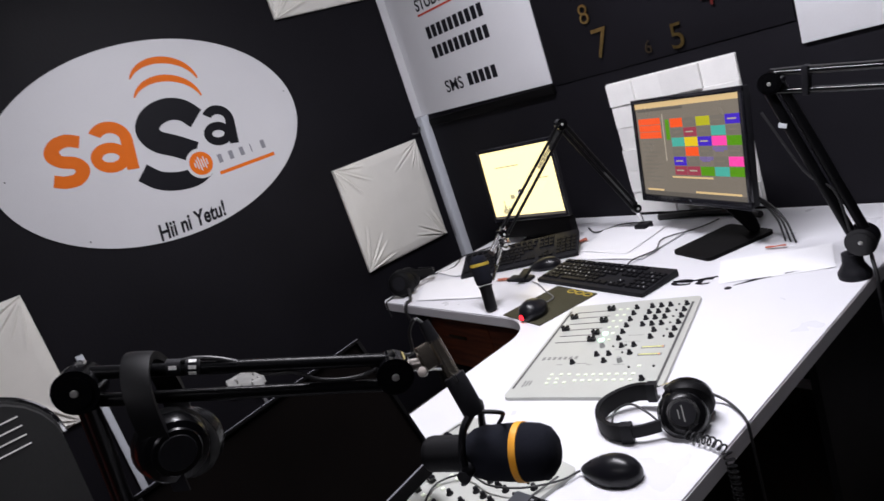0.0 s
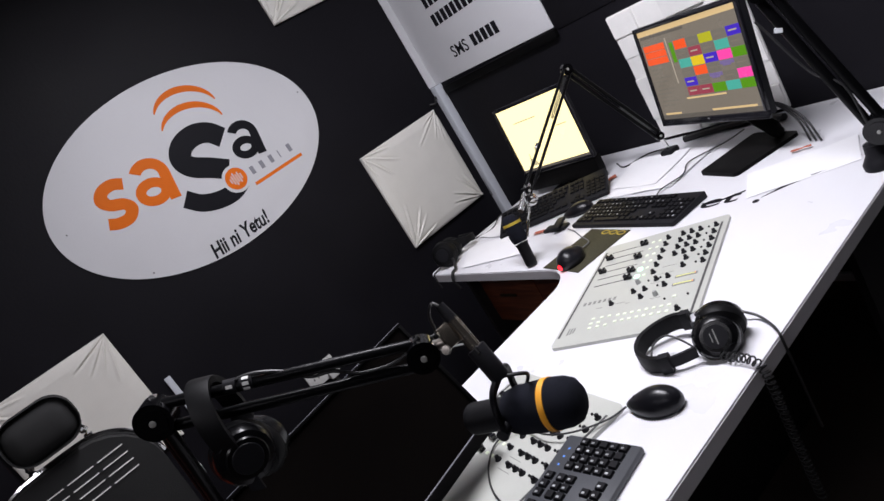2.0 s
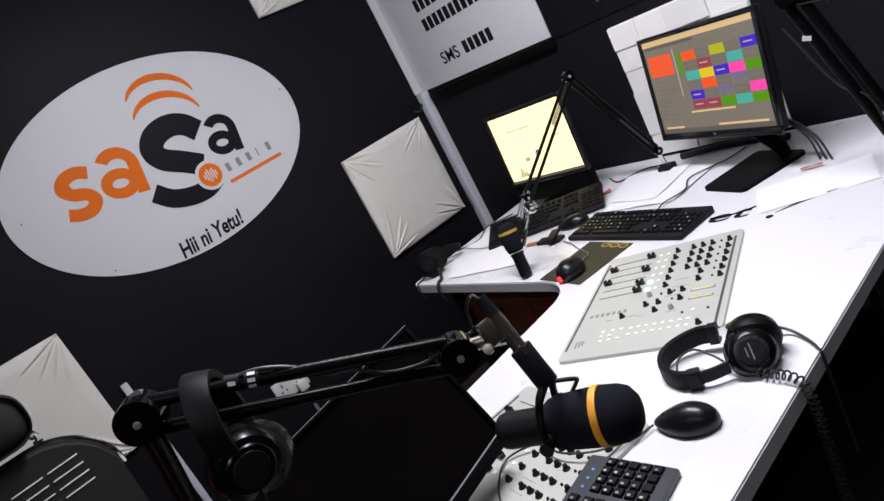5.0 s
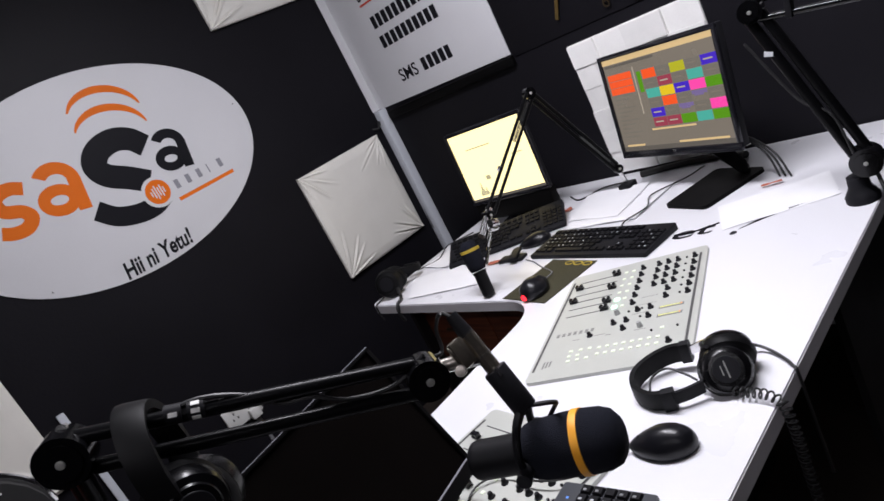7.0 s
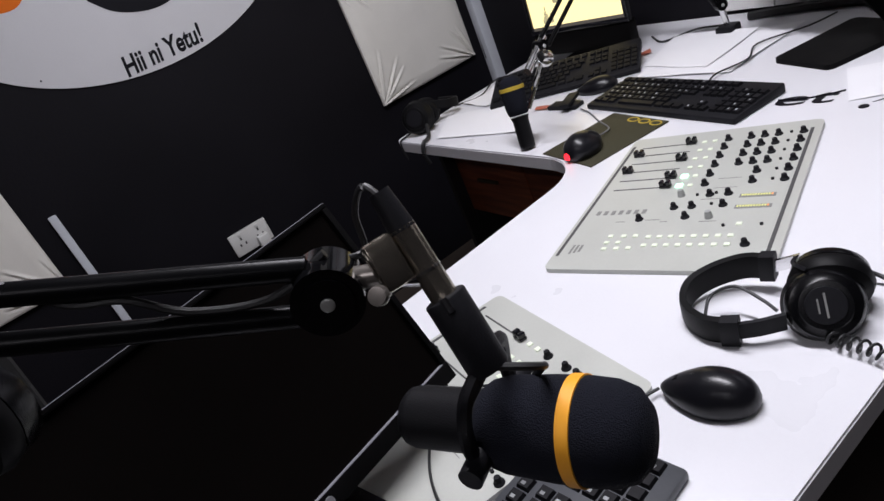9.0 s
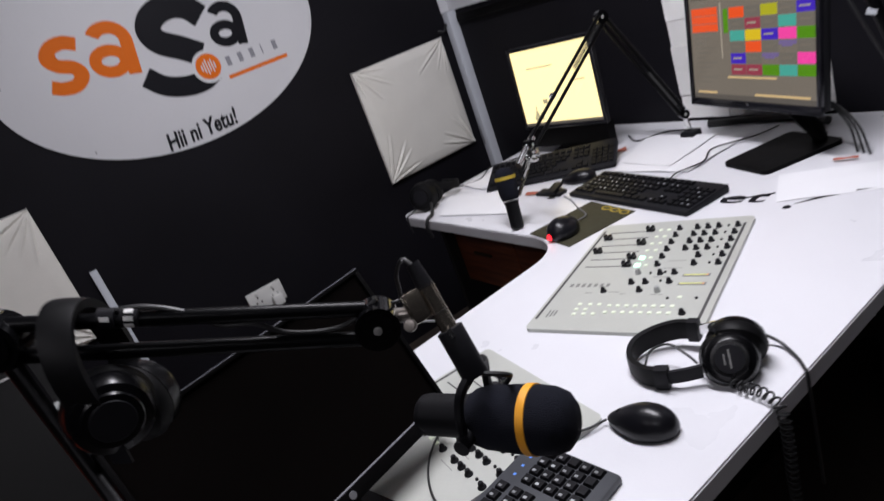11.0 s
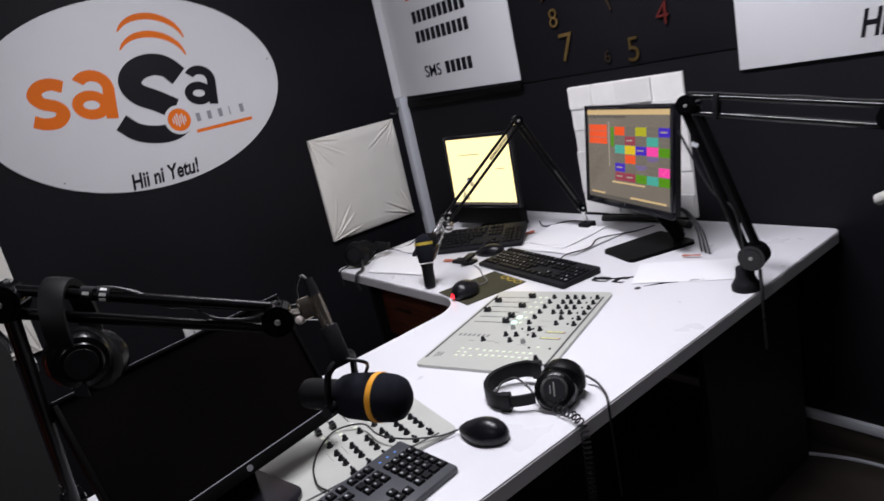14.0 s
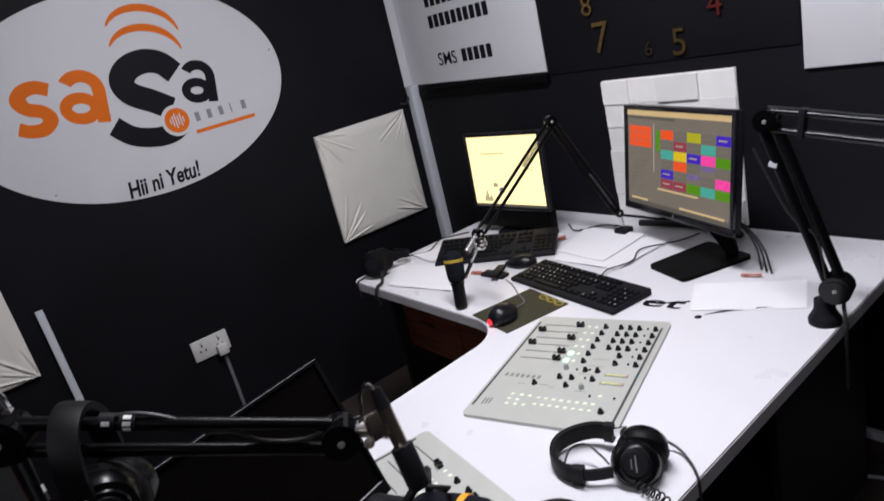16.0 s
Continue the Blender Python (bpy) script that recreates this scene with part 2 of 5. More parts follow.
def bm_cable(pts, r, seg=8, n=6, bm=None, flat=1.0):
    """A round (or flattened) strand through pts."""
    bm = bm or bmesh.new()
    path = smooth_path(pts, n) if n else [Vector(q) for q in pts]
    rings = []
    side = Vector((0, 0, 1))
    for i, p in enumerate(path):
        d = (path[min(i + 1, len(path) - 1)] - path[max(i - 1, 0)]).normalized()
        u = d.cross(side)
        u = u.normalized() if u.length > 1e-3 else d.cross(Vector((1, 0, 0))).normalized()
        w = u.cross(d).normalized()
        rings.append([bm.verts.new(p + r * (math.cos(2 * math.pi * k / seg) * u * flat + math.sin(2 * math.pi * k / seg) * w)) for k in range(seg)])
    for p, q in zip(rings, rings[1:]):
        for k in range(seg):
            bm.faces.new((p[k], p[(k + 1) % seg], q[(k + 1) % seg], q[k]))
    bm.faces.new(rings[0][::-1])
    bm.faces.new(rings[-1])
    return bm


def mesh_of(name, bm, material, smooth=True):
    bmesh.ops.recalc_face_normals(bm, faces=bm.faces)
    me = bpy.data.meshes.new(name)
    bm.to_mesh(me)
    bm.free()
    me.materials.append(material)
    if smooth:
        me.shade_smooth()
        me.set_sharp_from_angle(angle=radians(35))
    return me


def thing(name, label, category, at=None, group="", kind=""):
    ob = new(name)
    ob.empty_display_size = 0.05
    if at is not None:
        ob.matrix_world = at
    return tagged(ob, label, category, group, kind)


def part(name, bm, material, parent, label="", m=None, smooth=True):
    me = bm if isinstance(bm, bpy.types.Mesh) else mesh_of(name, bm, material, smooth)
    ob = new(name, me)
    ob.parent = parent
    if m is not None:
        ob.matrix_basis = m
    return tagged(ob, label)


def solid(name, bm, material, label, category, kind="", group="", smooth=True, m=None):
    ob = new(name, mesh_of(name, bm, material, smooth))
    if m is not None:
        ob.matrix_world = m
    return tagged(ob, label, category, group, kind)


def text_mesh(name, words, size, material, parent, m, depth=0.001, shear=0.0, bold=0.0, label=""):
    c = bpy.data.curves.new(name, "FONT")
    c.body, c.size, c.extrude, c.align_x, c.shear, c.offset = words, size, depth, "LEFT", shear, bold
    tmp = bpy.data.objects.new(name, c)
    scene.collection.objects.link(tmp)
    me = bpy.data.meshes.new_from_object(tmp.evaluated_get(bpy.context.evaluated_depsgraph_get()))
    bpy.data.objects.remove(tmp)
    bpy.data.curves.remove(c)
    me.materials.clear()
    me.materials.append(material)
    return part(name, me, material, parent, label, m)


# frames of reference: sheets on the two walls, local x along the wall, local y up, local z into the room
def on_side_wall(y, z, off=0.0):
    return Matrix(((0, 0, 1, off), (1, 0, 0, y), (0, 1, 0, z), (0, 0, 0, 1)))


def on_back_wall(x, z, off=0.0):
    return Matrix(((1, 0, 0, x), (0, 0, -1, -off), (0, 1, 0, z), (0, 0, 0, 1)))


# ---- the room ----
RX, RY, RZ = 4.2, -3.8, 2.6
solid("floor", bm_box(-0.15, RX + 0.15, RY - 0.15, 0.15, -0.12, 0), M_FLOOR, "dark brownish floor of the studio", "floor", "structure")
solid("ceiling", bm_box(-0.15, RX + 0.15, RY - 0.15, 0.15, RZ, RZ + 0.12), M_CEIL, "dark studio ceiling", "ceiling", "structure")
solid("wall_west", bm_box(-0.15, 0, RY, 0, 0, RZ), M_WALL, "matt black painted studio wall behind the oval sign", "wall", "structure")
solid("wall_north", bm_box(-0.15, RX + 0.15, 0, 0.15, 0, RZ), M_WALL, "matt black painted studio wall behind the desk", "wall", "structure")
solid("wall_east", bm_box(RX, RX + 0.15, RY, 0, 0, RZ), M_WALL, "plain black studio wall", "wall", "structure")
solid("wall_south", bm_box(-0.15, RX + 0.15, RY - 0.15, RY, 0, RZ), M_WALL, "plain black studio wall", "wall", "structure")
solid("baseboard", bm_box(1.2, RX, -0.012, 0, 0, 0.088, 0.002), M_FLOOR, "dark brown skirting board along the black wall", "baseboard", "structure")
solid("skirting_trim", bm_box(1.2, RX, -0.020, 0, 0.0885, 0.120, 0.004), M_TRIM, "pale plastic trunking above the dark skirting", "trim", "structure")
solid("corner_trim", bm_box(0.001, 0.046, -0.048, 0, 0, 1.334, 0.004), M_TRIM, "white plastic trunking strip in the wall corner", "trim", "structure")

lamp = thing("ceiling_light", "long white tube light assumed on the unseen ceiling", "ceiling light", pose(1.75, -1.05, 2.6), group="tube lights")
part("housing", bm_box(-0.62, 0.62, -0.085, 0.085, -0.05, 0, 0.008), M_SOCK, lamp)
part("diffuser", bm_box(-0.6, 0.6, -0.07, 0.07, -0.075, -0.05, 0.01), M_LAMP, lamp, "glowing white diffuser")
# made-up second fixture, also out of view
copy_thing(lamp, pose(3.3, -2.7, 2.6))

# ---- desk ----
DZ = 0.75
DX0, DX1, DX2, DXI, DYF, DYN = 0.545, 2.096, 2.160, 1.40, -0.865, -2.06


def arc(cx, cy, r, a0, a1, n=8):
    return [(cx + r * math.cos(radians(a0 + (a1 - a0) * i / n)), cy + r * math.sin(radians(a0 + (a1 - a0) * i / n))) for i in range(n + 1)]


def desk_outline(d=0.0):
    o = arc(DX1 - 0.03 - d, -0.035 - d, 0.03, 0, 90, 5) + arc(DX0 + 0.03 + d, -0.035 - d, 0.03, 90, 180, 5)
    o += arc(DX0 + 0.03 + d, DYF + 0.03 + d, 0.03, 180, 270, 5)
    o += arc(DXI - 0.13, DYF - 0.13, 0.13 + d, 90, 0, 10)
    o += arc(DXI + 0.088 + d, DYN + 0.03 + d, 0.03, 180, 270, 5) + arc(DX2 - 0.03 - d, DYN + 0.03 + d, 0.03, 270, 360, 5)
    return o


desk = thing("studio_desk", "white laminate L-shaped studio desk with grey edge band", "desk")
part("desktop", bm_prism(desk_outline(0.0015), DZ - 0.004, DZ), M_DESK, desk, "glossy white laminate top", smooth=False)
part("edge_band", bm_prism(desk_outline(), DZ - 0.034, DZ - 0.004), M_EDGE, desk, "pale grey-white edge band", smooth=False)
part("end_panel", bm_box(1.52, 2.0, DYN + 0.2, DYN + 0.23, 0, DZ - 0.034), M_PLY, desk)
part("modesty_panel", bm_box(1.70, 1.72, DYN + 0.23, -0.62, 0.05, DZ - 0.034), M_PLY, desk)
part("end_panel", bm_box(0.62, 0.64, -0.78, -0.10, 0, DZ - 0.034), M_PLY, desk)
part("end_panel", bm_box(1.98, 2.0, -0.6, -0.10, 0, DZ - 0.034), M_PLY, desk)

ped = thing("drawer_unit", "red-brown wooden drawer unit hung beneath the desk", "drawer unit", pose(0.99, -0.60, 0))
part("carcass", bm_box(-0.39, 0.37, -0.12, 0.42, 0.43, DZ - 0.034, 0.003), M_BROWN, ped)
for x0, x1 in ((-0.388, -0.012), (-0.008, 0.368)):
    dr = part("drawer_front", bm_box(x0, x1, -0.140, -0.121, 0.435, 0.690, 0.004), M_BROWN, ped)
    part("handle", bm_box((x0 + x1) / 2 - 0.05, (x0 + x1) / 2 + 0.05, -0.150, -0.1405, 0.558, 0.570, 0.003), M_DGOLD, dr, "dull metal pull handle")


# ---- wall panels ----
def tufted_panel(w=0.492, h=0.505, seed=1):
    """Leatherette stretched over a board, with folds running in from the corners."""
    rnd = random.Random(seed)
    n = 116
    folds = []
    for cx, cy in ((-1, -1), (1, -1), (-1, 1), (1, 1)):
        for k in range(4):
            folds.append((cx * w / 2, cy * h / 2, math.atan2(-cy, -cx) + (k - 1.5) * 0.36 + rnd.uniform(-0.12, 0.12), rnd.uniform(0.14, 0.24), rnd.uniform(0.0045, 0.0085)))
    bm = bmesh.new()
    grid = []
    for j in range(n + 1):
        row = []
        for i in range(n + 1):
            x, y = (i / n - 0.5) * w, (j / n - 0.5) * h
            ex, ey = 1 - abs(2 * x / w), 1 - abs(2 * y / h)
            z = 0.020 + 0.012 * (min(1, ex * 6) ** 0.5) * (min(1, ey * 6) ** 0.5)
            for fx, fy, a, length, d in folds:
                dx, dy = x - fx, y - fy
                s, c = dx * math.cos(a) + dy * math.sin(a), -dx * math.sin(a) + dy * math.cos(a)
                if 0 < s < length:
                    fade = math.sin(math.pi * min(1, (s + 0.02) / length)) ** 0.7
                    wd = 0.55 + 2.2 * s
                    z += d * fade * (math.exp(-(c / (0.0055 * wd)) ** 2) - 0.8 * math.exp(-((c - 0.009 * wd) / (0.005 * wd)) ** 2))
            row.append(bm.verts.new((x, y, z)))
        grid.append(row)
    for j in range(n):
        for i in range(n):
            bm.faces.new((grid[j][i], grid[j][i + 1], grid[j + 1][i + 1], grid[j + 1][i]))
    border = [grid[0][i] for i in range(n + 1)] + [grid[j][n] for j in range(1, n + 1)] + [grid[n][i] for i in range(n - 1, -1, -1)] + [grid[j][0] for j in range(n - 1, 0, -1)]
    low = [bm.verts.new((v.co.x, v.co.y, 0.007)) for v in border]
    for k in range(len(border)):
        k2 = (k + 1) % len(border)
        bm.faces.new((border[k], low[k], low[k2], border[k2]))
    bm.faces.new(low)
    return bm


for k, (y, z, lab) in enumerate(((-0.349, 0.990, "square off-white leatherette wall pad beside the corner"), (-2.148, 0.985, "square off-white leatherette wall pad behind the chair"), (-0.352, 2.186, "square off-white leatherette wall pad high on the wall"))):
    pad_thing = thing("wall_pad", lab, "wall pad", on_side_wall(y, z), group="padded wall squares")
    part("cover", tufted_panel(seed=k + 3), M_LEATH, pad_thing, "folded off-white leatherette cover")
    part("backing_board", bm_box(-0.238, 0.238, -0.246, 0.246, 0.0, 0.006), M_PLY, pad_thing)

# ---- oval sign ----
sign = thing("oval_sign", "white oval sign with orange and black emblem and a handwritten line", "sign", on_side_wall(-1.245, 1.592))
AX, AZ = 0.597, 0.381
part("board", bm_prism([(AX * math.cos(2 * math.pi * i / 96), AZ * math.sin(2 * math.pi * i / 96)) for i in range(96)], 0.001, 0.006), M_VINYL, sign, "white oval board")


def ring_arc(cx, cy, rx, ry, w, a0, a1, n=24, taper=0.0):
    """A flat band along an elliptic arc."""
    out, inn = [], []
    for i in range(n + 1):
        f = i / n
        a = radians(a0 + (a1 - a0) * f)
        ww = w * (1 - taper * abs(2 * f - 1) ** 2)
        out.append((cx + (rx + ww / 2) * math.cos(a), cy + (ry + ww / 2) * math.sin(a)))
        inn.append((cx + (rx - ww / 2) * math.cos(a), cy + (ry - ww / 2) * math.sin(a)))
    return out + inn[::-1]


def emblem(name, outline, material, layer=1, label=""):
    return part(name, bm_prism(outline, 0.006, 0.0065 + 0.0003 * layer), material, sign, label, smooth=False)


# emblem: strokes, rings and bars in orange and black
def turned(pts, deg, cx, cy):
    c, s = math.cos(radians(deg)), math.sin(radians(deg))
    return [(cx + (x - cx) * c - (y - cy) * s, cy + (x - cx) * s + (y - cy) * c) for x, y in pts]


def stroke_outline(pts, w, n=6):
    """The outline of a broad pen stroke through pts."""
    path = smooth_path([(x, y, 0) for x, y in pts], n)
    left, right = [], []
    for i, p in enumerate(path):
        d = (path[min(i + 1, len(path) - 1)] - path[max(i - 1, 0)]).normalized()
        left.append((p.x - d.y * w / 2, p.y + d.x * w / 2))
        right.append((p.x + d.y * w / 2, p.y - d.x * w / 2))
    return left + right[::-1]


for k in range(2):
    emblem("arc_mark", turned(ring_arc(0.102 - 0.012 * k, 0.195 - 0.072 * k, 0.132, 0.100, 0.027, 16, 164, taper=0.8), -13, 0.102, 0.195 - 0.072 * k), M_ORANGE, label="orange curved stroke")


def bowl(cx, cy, s, material, name, label):
    """A ring with a bar at its side and a hook above."""
    emblem(name, turned(ring_arc(cx - 0.012 * s, cy - 0.028 * s, 0.040 * s, 0.030 * s, 0.032 * s, 0, 360, 32), -10, cx, cy), material, 1, label)
    emblem(name, turned(ring_arc(cx - 0.002 * s, cy + 0.022 * s, 0.046 * s, 0.042 * s, 0.035 * s, 0, 150), -10, cx, cy), material, 2, label)
    emblem(name, turned([(cx + 0.026 * s, cy - 0.072 * s), (cx + 0.062 * s, cy - 0.072 * s), (cx + 0.062 * s, cy + 0.026 * s), (cx + 0.026 * s, cy + 0.026 * s)], -10, cx, cy), material, 3, label)


emblem("swirl_mark", stroke_outline([(-0.272, 0.081), (-0.310, 0.098), (-0.352, 0.092), (-0.377, 0.063), (-0.356, 0.033), (-0.314, 0.014), (-0.298, -0.015), (-0.327, -0.042), (-0.370, -0.041), (-0.404, -0.025)], 0.045), M_ORANGE, 1, "orange swirl")
bowl(-0.174, 0.027, 1.22, M_ORANGE, "ring_mark", "orange ring and bar")
emblem("swirl_mark", stroke_outline([(0.164, 0.044), (0.125, 0.089), (0.068, 0.108), (0.004, 0.094), (-0.032, 0.052), (-0.014, 0.004), (0.050, -0.038), (0.110, -0.082)], 0.087), M_INK, 1, "large black swirl")
emblem("swirl_mark", stroke_outline([(-0.112, -0.092), (-0.062, -0.142), (0.010, -0.168), (0.075, -0.170), (0.125, -0.150)], 0.073), M_INK, 1, "black curved foot of the swirl")
bowl(0.243, -0.012, 1.05, M_INK, "ring_mark", "black ring and bar")
disc = [(0.112 + 0.060 * math.cos(2 * math.pi * i / 40), -0.129 + 0.060 * math.sin(2 * math.pi * i / 40)) for i in range(40)]
emblem("disc_rim", disc, M_VINYL, 3, "white rim")
disc = [(0.112 + 0.047 * math.cos(2 * math.pi * i / 40), -0.129 + 0.047 * math.sin(2 * math.pi * i / 40)) for i in range(40)]
emblem("disc_mark", disc, M_ORANGE, 4, "orange disc")
for i, hh in enumerate((0.010, 0.020, 0.028, 0.018, 0.024, 0.012)):
    x = 0.087 + 0.010 * i
    emblem("disc_bar", [(x - 0.0026, -0.129 - hh), (x + 0.0026, -0.129 - hh), (x + 0.0026, -0.129 + hh), (x - 0.0026, -0.129 + hh)], M_VINYL, 5)
for i in range(5):
    x = 0.184 + 0.049 * i
    emblem("grey_bar", [(x, -0.152), (x + 0.018 - 0.013 * (i == 3), -0.152), (x + 0.018 - 0.013 * (i == 3), -0.117), (x, -0.117)], M_GREYMARK, 1, "grey bar")
emblem("underline", [(0.170, -0.198), (0.423, -0.194), (0.423, -0.180), (0.170, -0.184)], M_ORANGE, 1, "orange underline")
text_mesh("handwritten_line", "Hii ni Yetu!", 0.080, M_INK, sign, pose(-0.152, -0.362, 0.0066, 0, 0, 1.2) @ Matrix.Diagonal((0.76, 1.08, 1, 1)), 0.0005, 0.24, 0.0022, "black handwritten words")
for y, z in ((-0.545, 0.02), (0.57, 0.05), (-0.38, -0.27)):
    part("nail", bm_lathe([(0.0, 0.0085), (0.0022, 0.008), (0.0028, 0.006)], pose(y, z, 0)), M_BLACK, sign)

# ---- things on the back wall ----
poster = thing("phone_line_poster", "white printed poster with black writing in the corner", "poster", on_back_wall(0.028, 1.318))
part("sheet", bm_prism([(-0.022, 0.017), (0.868, -0.001), (0.868, 0.98), (-0.022, 0.98)], 0.001, 0.005), M_VINYL, poster, smooth=False)
part("folded_margin", bm_box(-0.0265, -0.0225, 0.018, 0.98, 0.005, 0.050), M_VINYL, poster, "white margin folded round the corner", smooth=False)
text_mesh("heading", "STUDIO LINES", 0.072, M_INK, poster, pose(0.19, 0.475, 0.0055) @ Matrix.Diagonal((0.92, 1, 1, 1)), 0.0004, 0, 0.0014, "black heading words")
part("heading_rule", bm_box(0.19, 0.66, 0.452, 0.460, 0.005, 0.0062), M_RED, poster, "thin red rule")
for row, (z, n, x0) in enumerate(((0.342, 10, 0.215), (0.252, 10, 0.215), (0.088, 5, 0.395))):
    for i in range(n):
        x = x0 + 0.0405 * i
        part("number_bar", bm_box(x, x + 0.029, z, z + 0.054, 0.005, 0.0062), M_INK, poster)
text_mesh("short_word", "SMS", 0.078, M_INK, poster, pose(0.225, 0.088, 0.0055), 0.0004, 0, 0.0006, "black capital letters")
part("dark_mark", bm_prism([(0.03, 0.70), (0.20, 0.66), (0.30, 0.74), (0.28, 0.98), (0.03, 0.98)], 0.005, 0.0062), M_INK, poster, "dark blue-black printed shape")
solid("poster_rail", bm_box(0.066, 0.905, -0.022, 0, 1.276, 1.312, 0.003), M_BEZEL, "narrow black rail under the poster", "rail")

clock = thing("wall_clock", "large black wall clock with loose gold numerals", "clock", on_back_wall(1.365, 1.602))
part("backing", bm_box(-0.455, 0.465, -0.299, 0.95, 0.001, 0.005, 0.001), M_WALL, clock, "black backing board")
part("boss", bm_lathe([(0.0, 0.032), (0.022, 0.030), (0.036, 0.020), (0.040, 0.009)], pose(0.0, 0.0, 0)), M_AMBER, clock, "amber clock boss")
for name, a, length in (("hour_hand", 200, 0.11), ("minute_hand", 330, 0.17)):
    part(name, bm_prism([(-0.006, 0.02), (0.006, 0.02), (0.003, length), (-0.003, length)], 0.014, 0.017, pose(0, 0, 0, 0, 0, a)), M_DGOLD, clock)
numerals = {"8": (-0.228, -0.080), "7": (-0.185, -0.192), "6": (-0.004, -0.253), "5": (0.110, -0.244), "4": (0.236, -0.151), "3": (0.27, 0.0), "2": (0.225, 0.14), "1": (0.12, 0.24), "12": (-0.03, 0.28), "11": (-0.17, 0.24), "10": (-0.26, 0.14), "9": (-0.265, 0.02)}
for word, (x, z) in numerals.items():
    high = {"7": 0.150, "8": 0.098, "5": 0.118, "6": 0.062}.get(word, 0.105)
    text_mesh("numeral", word, high, {"4": M_DRED, "6": M_DGOLD, "9": M_DGOLD, "10": M_DGOLD}.get(word, M_GOLD), clock, pose(x - 0.27 * high, z - 0.35 * high, 0.014), 0.002, 0, -0.0006)

board = thing("white_sign_board", "large plain white sign with handwritten black words", "sign", on_back_wall(1.838, 1.236))
part("board", bm_box(0, 1.05, 0, 0.66, 0.001, 0.012, 0.002), M_VINYL, board)
text_mesh("handwritten_line", "Hii ni Yetu!", 0.094, M_INK, board, pose(0.328, 0.043, 0.0125) @ Matrix.Diagonal((0.70, 1.02, 1, 1)), 0.0004, 0.26, 0.0024, "black handwritten words")

bp = thing("brick_foam_panel", "square white foam panel with embossed bricks behind the monitor", "wall panel", on_back_wall(1.148, 0.761))
part("backing", bm_box(0, 0.493, 0, 0.498, 0.001, 0.008), M_JOINT, bp)
rnd = random.Random(5)
rows_n = 6
for j in range(rows_n):
    z0 = 0.002 + j * 0.494 / rows_n
    x = 0.002
    while x < 0.485:
        w = min(rnd.choice((0.06, 0.085, 0.11, 0.15)), 0.491 - x)
        if 0.491 - (x + w) < 0.04:
            w = 0.491 - x
        part("brick", bm_box(x + 0.0004, x + w - 0.0004, z0 + 0.0004, z0 + 0.494 / rows_n - 0.0004, 0.007, rnd.choice((0.010, 0.0115, 0.014, 0.019)), 0.0008, 1), M_BRICK, bp, smooth=False)
        x += w

# ---- things on the side wall ----
sock = thing("wall_socket", "white double wall socket with a plug and cable", "socket", on_side_wall(-1.317, 0.556))
part("faceplate", bm_box(-0.077, 0.077, -0.044, 0.044, 0.001, 0.014, 0.004), M_SOCK, sock)
for x in (-0.036, 0.036):
    for dx, dz in ((0, 0.016), (-0.011, -0.006), (0.011, -0.006)):
        part("pin_hole", bm_box(x + dx - 0.003, x + dx + 0.003, dz - 0.005, dz + 0.005, 0.0135, 0.0146), M_SLOT, sock)
    part("rocker", bm_box(x - 0.006, x + 0.006, 0.026, 0.038, 0.013, 0.018, 0.001), M_SOCK, sock)
part("plug", bm_box(0.014, 0.058, -0.05, -0.005, 0.014, 0.045, 0.006), M_SOCK, sock, "white plug")
solid("cable_trunk", bm_box(0.001, 0.014, -1.282, -1.267, 0.02, 0.50, 0.003), M_GCABLE, "grey cable trunk below the wall socket", "trunking")
solid("cable_trunk", bm_box(0.001, 0.016, -1.838, -1.812, 0.02, 0.955, 0.003), M_TRIM, "white plastic cable trunk up the black wall", "trunking")
solid("hanging_cable", bm_cable([(0.006, -0.10, 1.27), (0.02, -0.075, 1.262), (0.012, -0.045, 1.28), (0.012, -0.04, 1.1), (0.012, -0.045, 0.7)], 0.005), M_CABLE, "black cable running down beside the corner strip", "cable")


# ---- screens ----
def screen_cell(parent, name, u0, u1, v0, v1, w, h, material, lift=0.001):
    """A rectangle of the picture; u to the right, v downwards, both 0 to 1."""
    return part(name, bm_box((u0 - 0.5) * w, (u1 - 0.5) * w, (0.5 - v1) * h, (0.5 - v0) * h, 0.0, lift), material, parent, smooth=False)


C_BACK = glow("playout_grey", (0.235, 0.21, 0.165), 0.66)
CELLS = {"o": glow("cell_orange", (0.90, 0.10, 0.02), 0.82), "y": glow("cell_yellow", (0.85, 0.62, 0.02), 0.72), "b": glow("cell_blue", (0.06, 0.025, 0.50), 0.8), "m": glow("cell_maroon", (0.36, 0.06, 0.09), 0.7), "t": glow("cell_teal", (0.07, 0.46, 0.36), 0.72), "p": glow("cell_pink", (0.95, 0.07, 0.38), 0.85), "g": glow("cell_green", (0.09, 0.30, 0.01), 0.78), "v": glow("cell_violet", (0.22, 0.17, 0.36), 0.65), "l": glow("cell_lime", (0.48, 0.48, 0.02), 0.75), "k": glow("cell_tan", (0.62, 0.46, 0.22), 0.9), "d": glow("cell_dark", (0.13, 0.12, 0.10), 0.7), "q": glow("cell_empty", (0.20, 0.185, 0.15), 0.68), "n": glow("cell_line", (0.40, 0.36, 0.28), 0.8)}

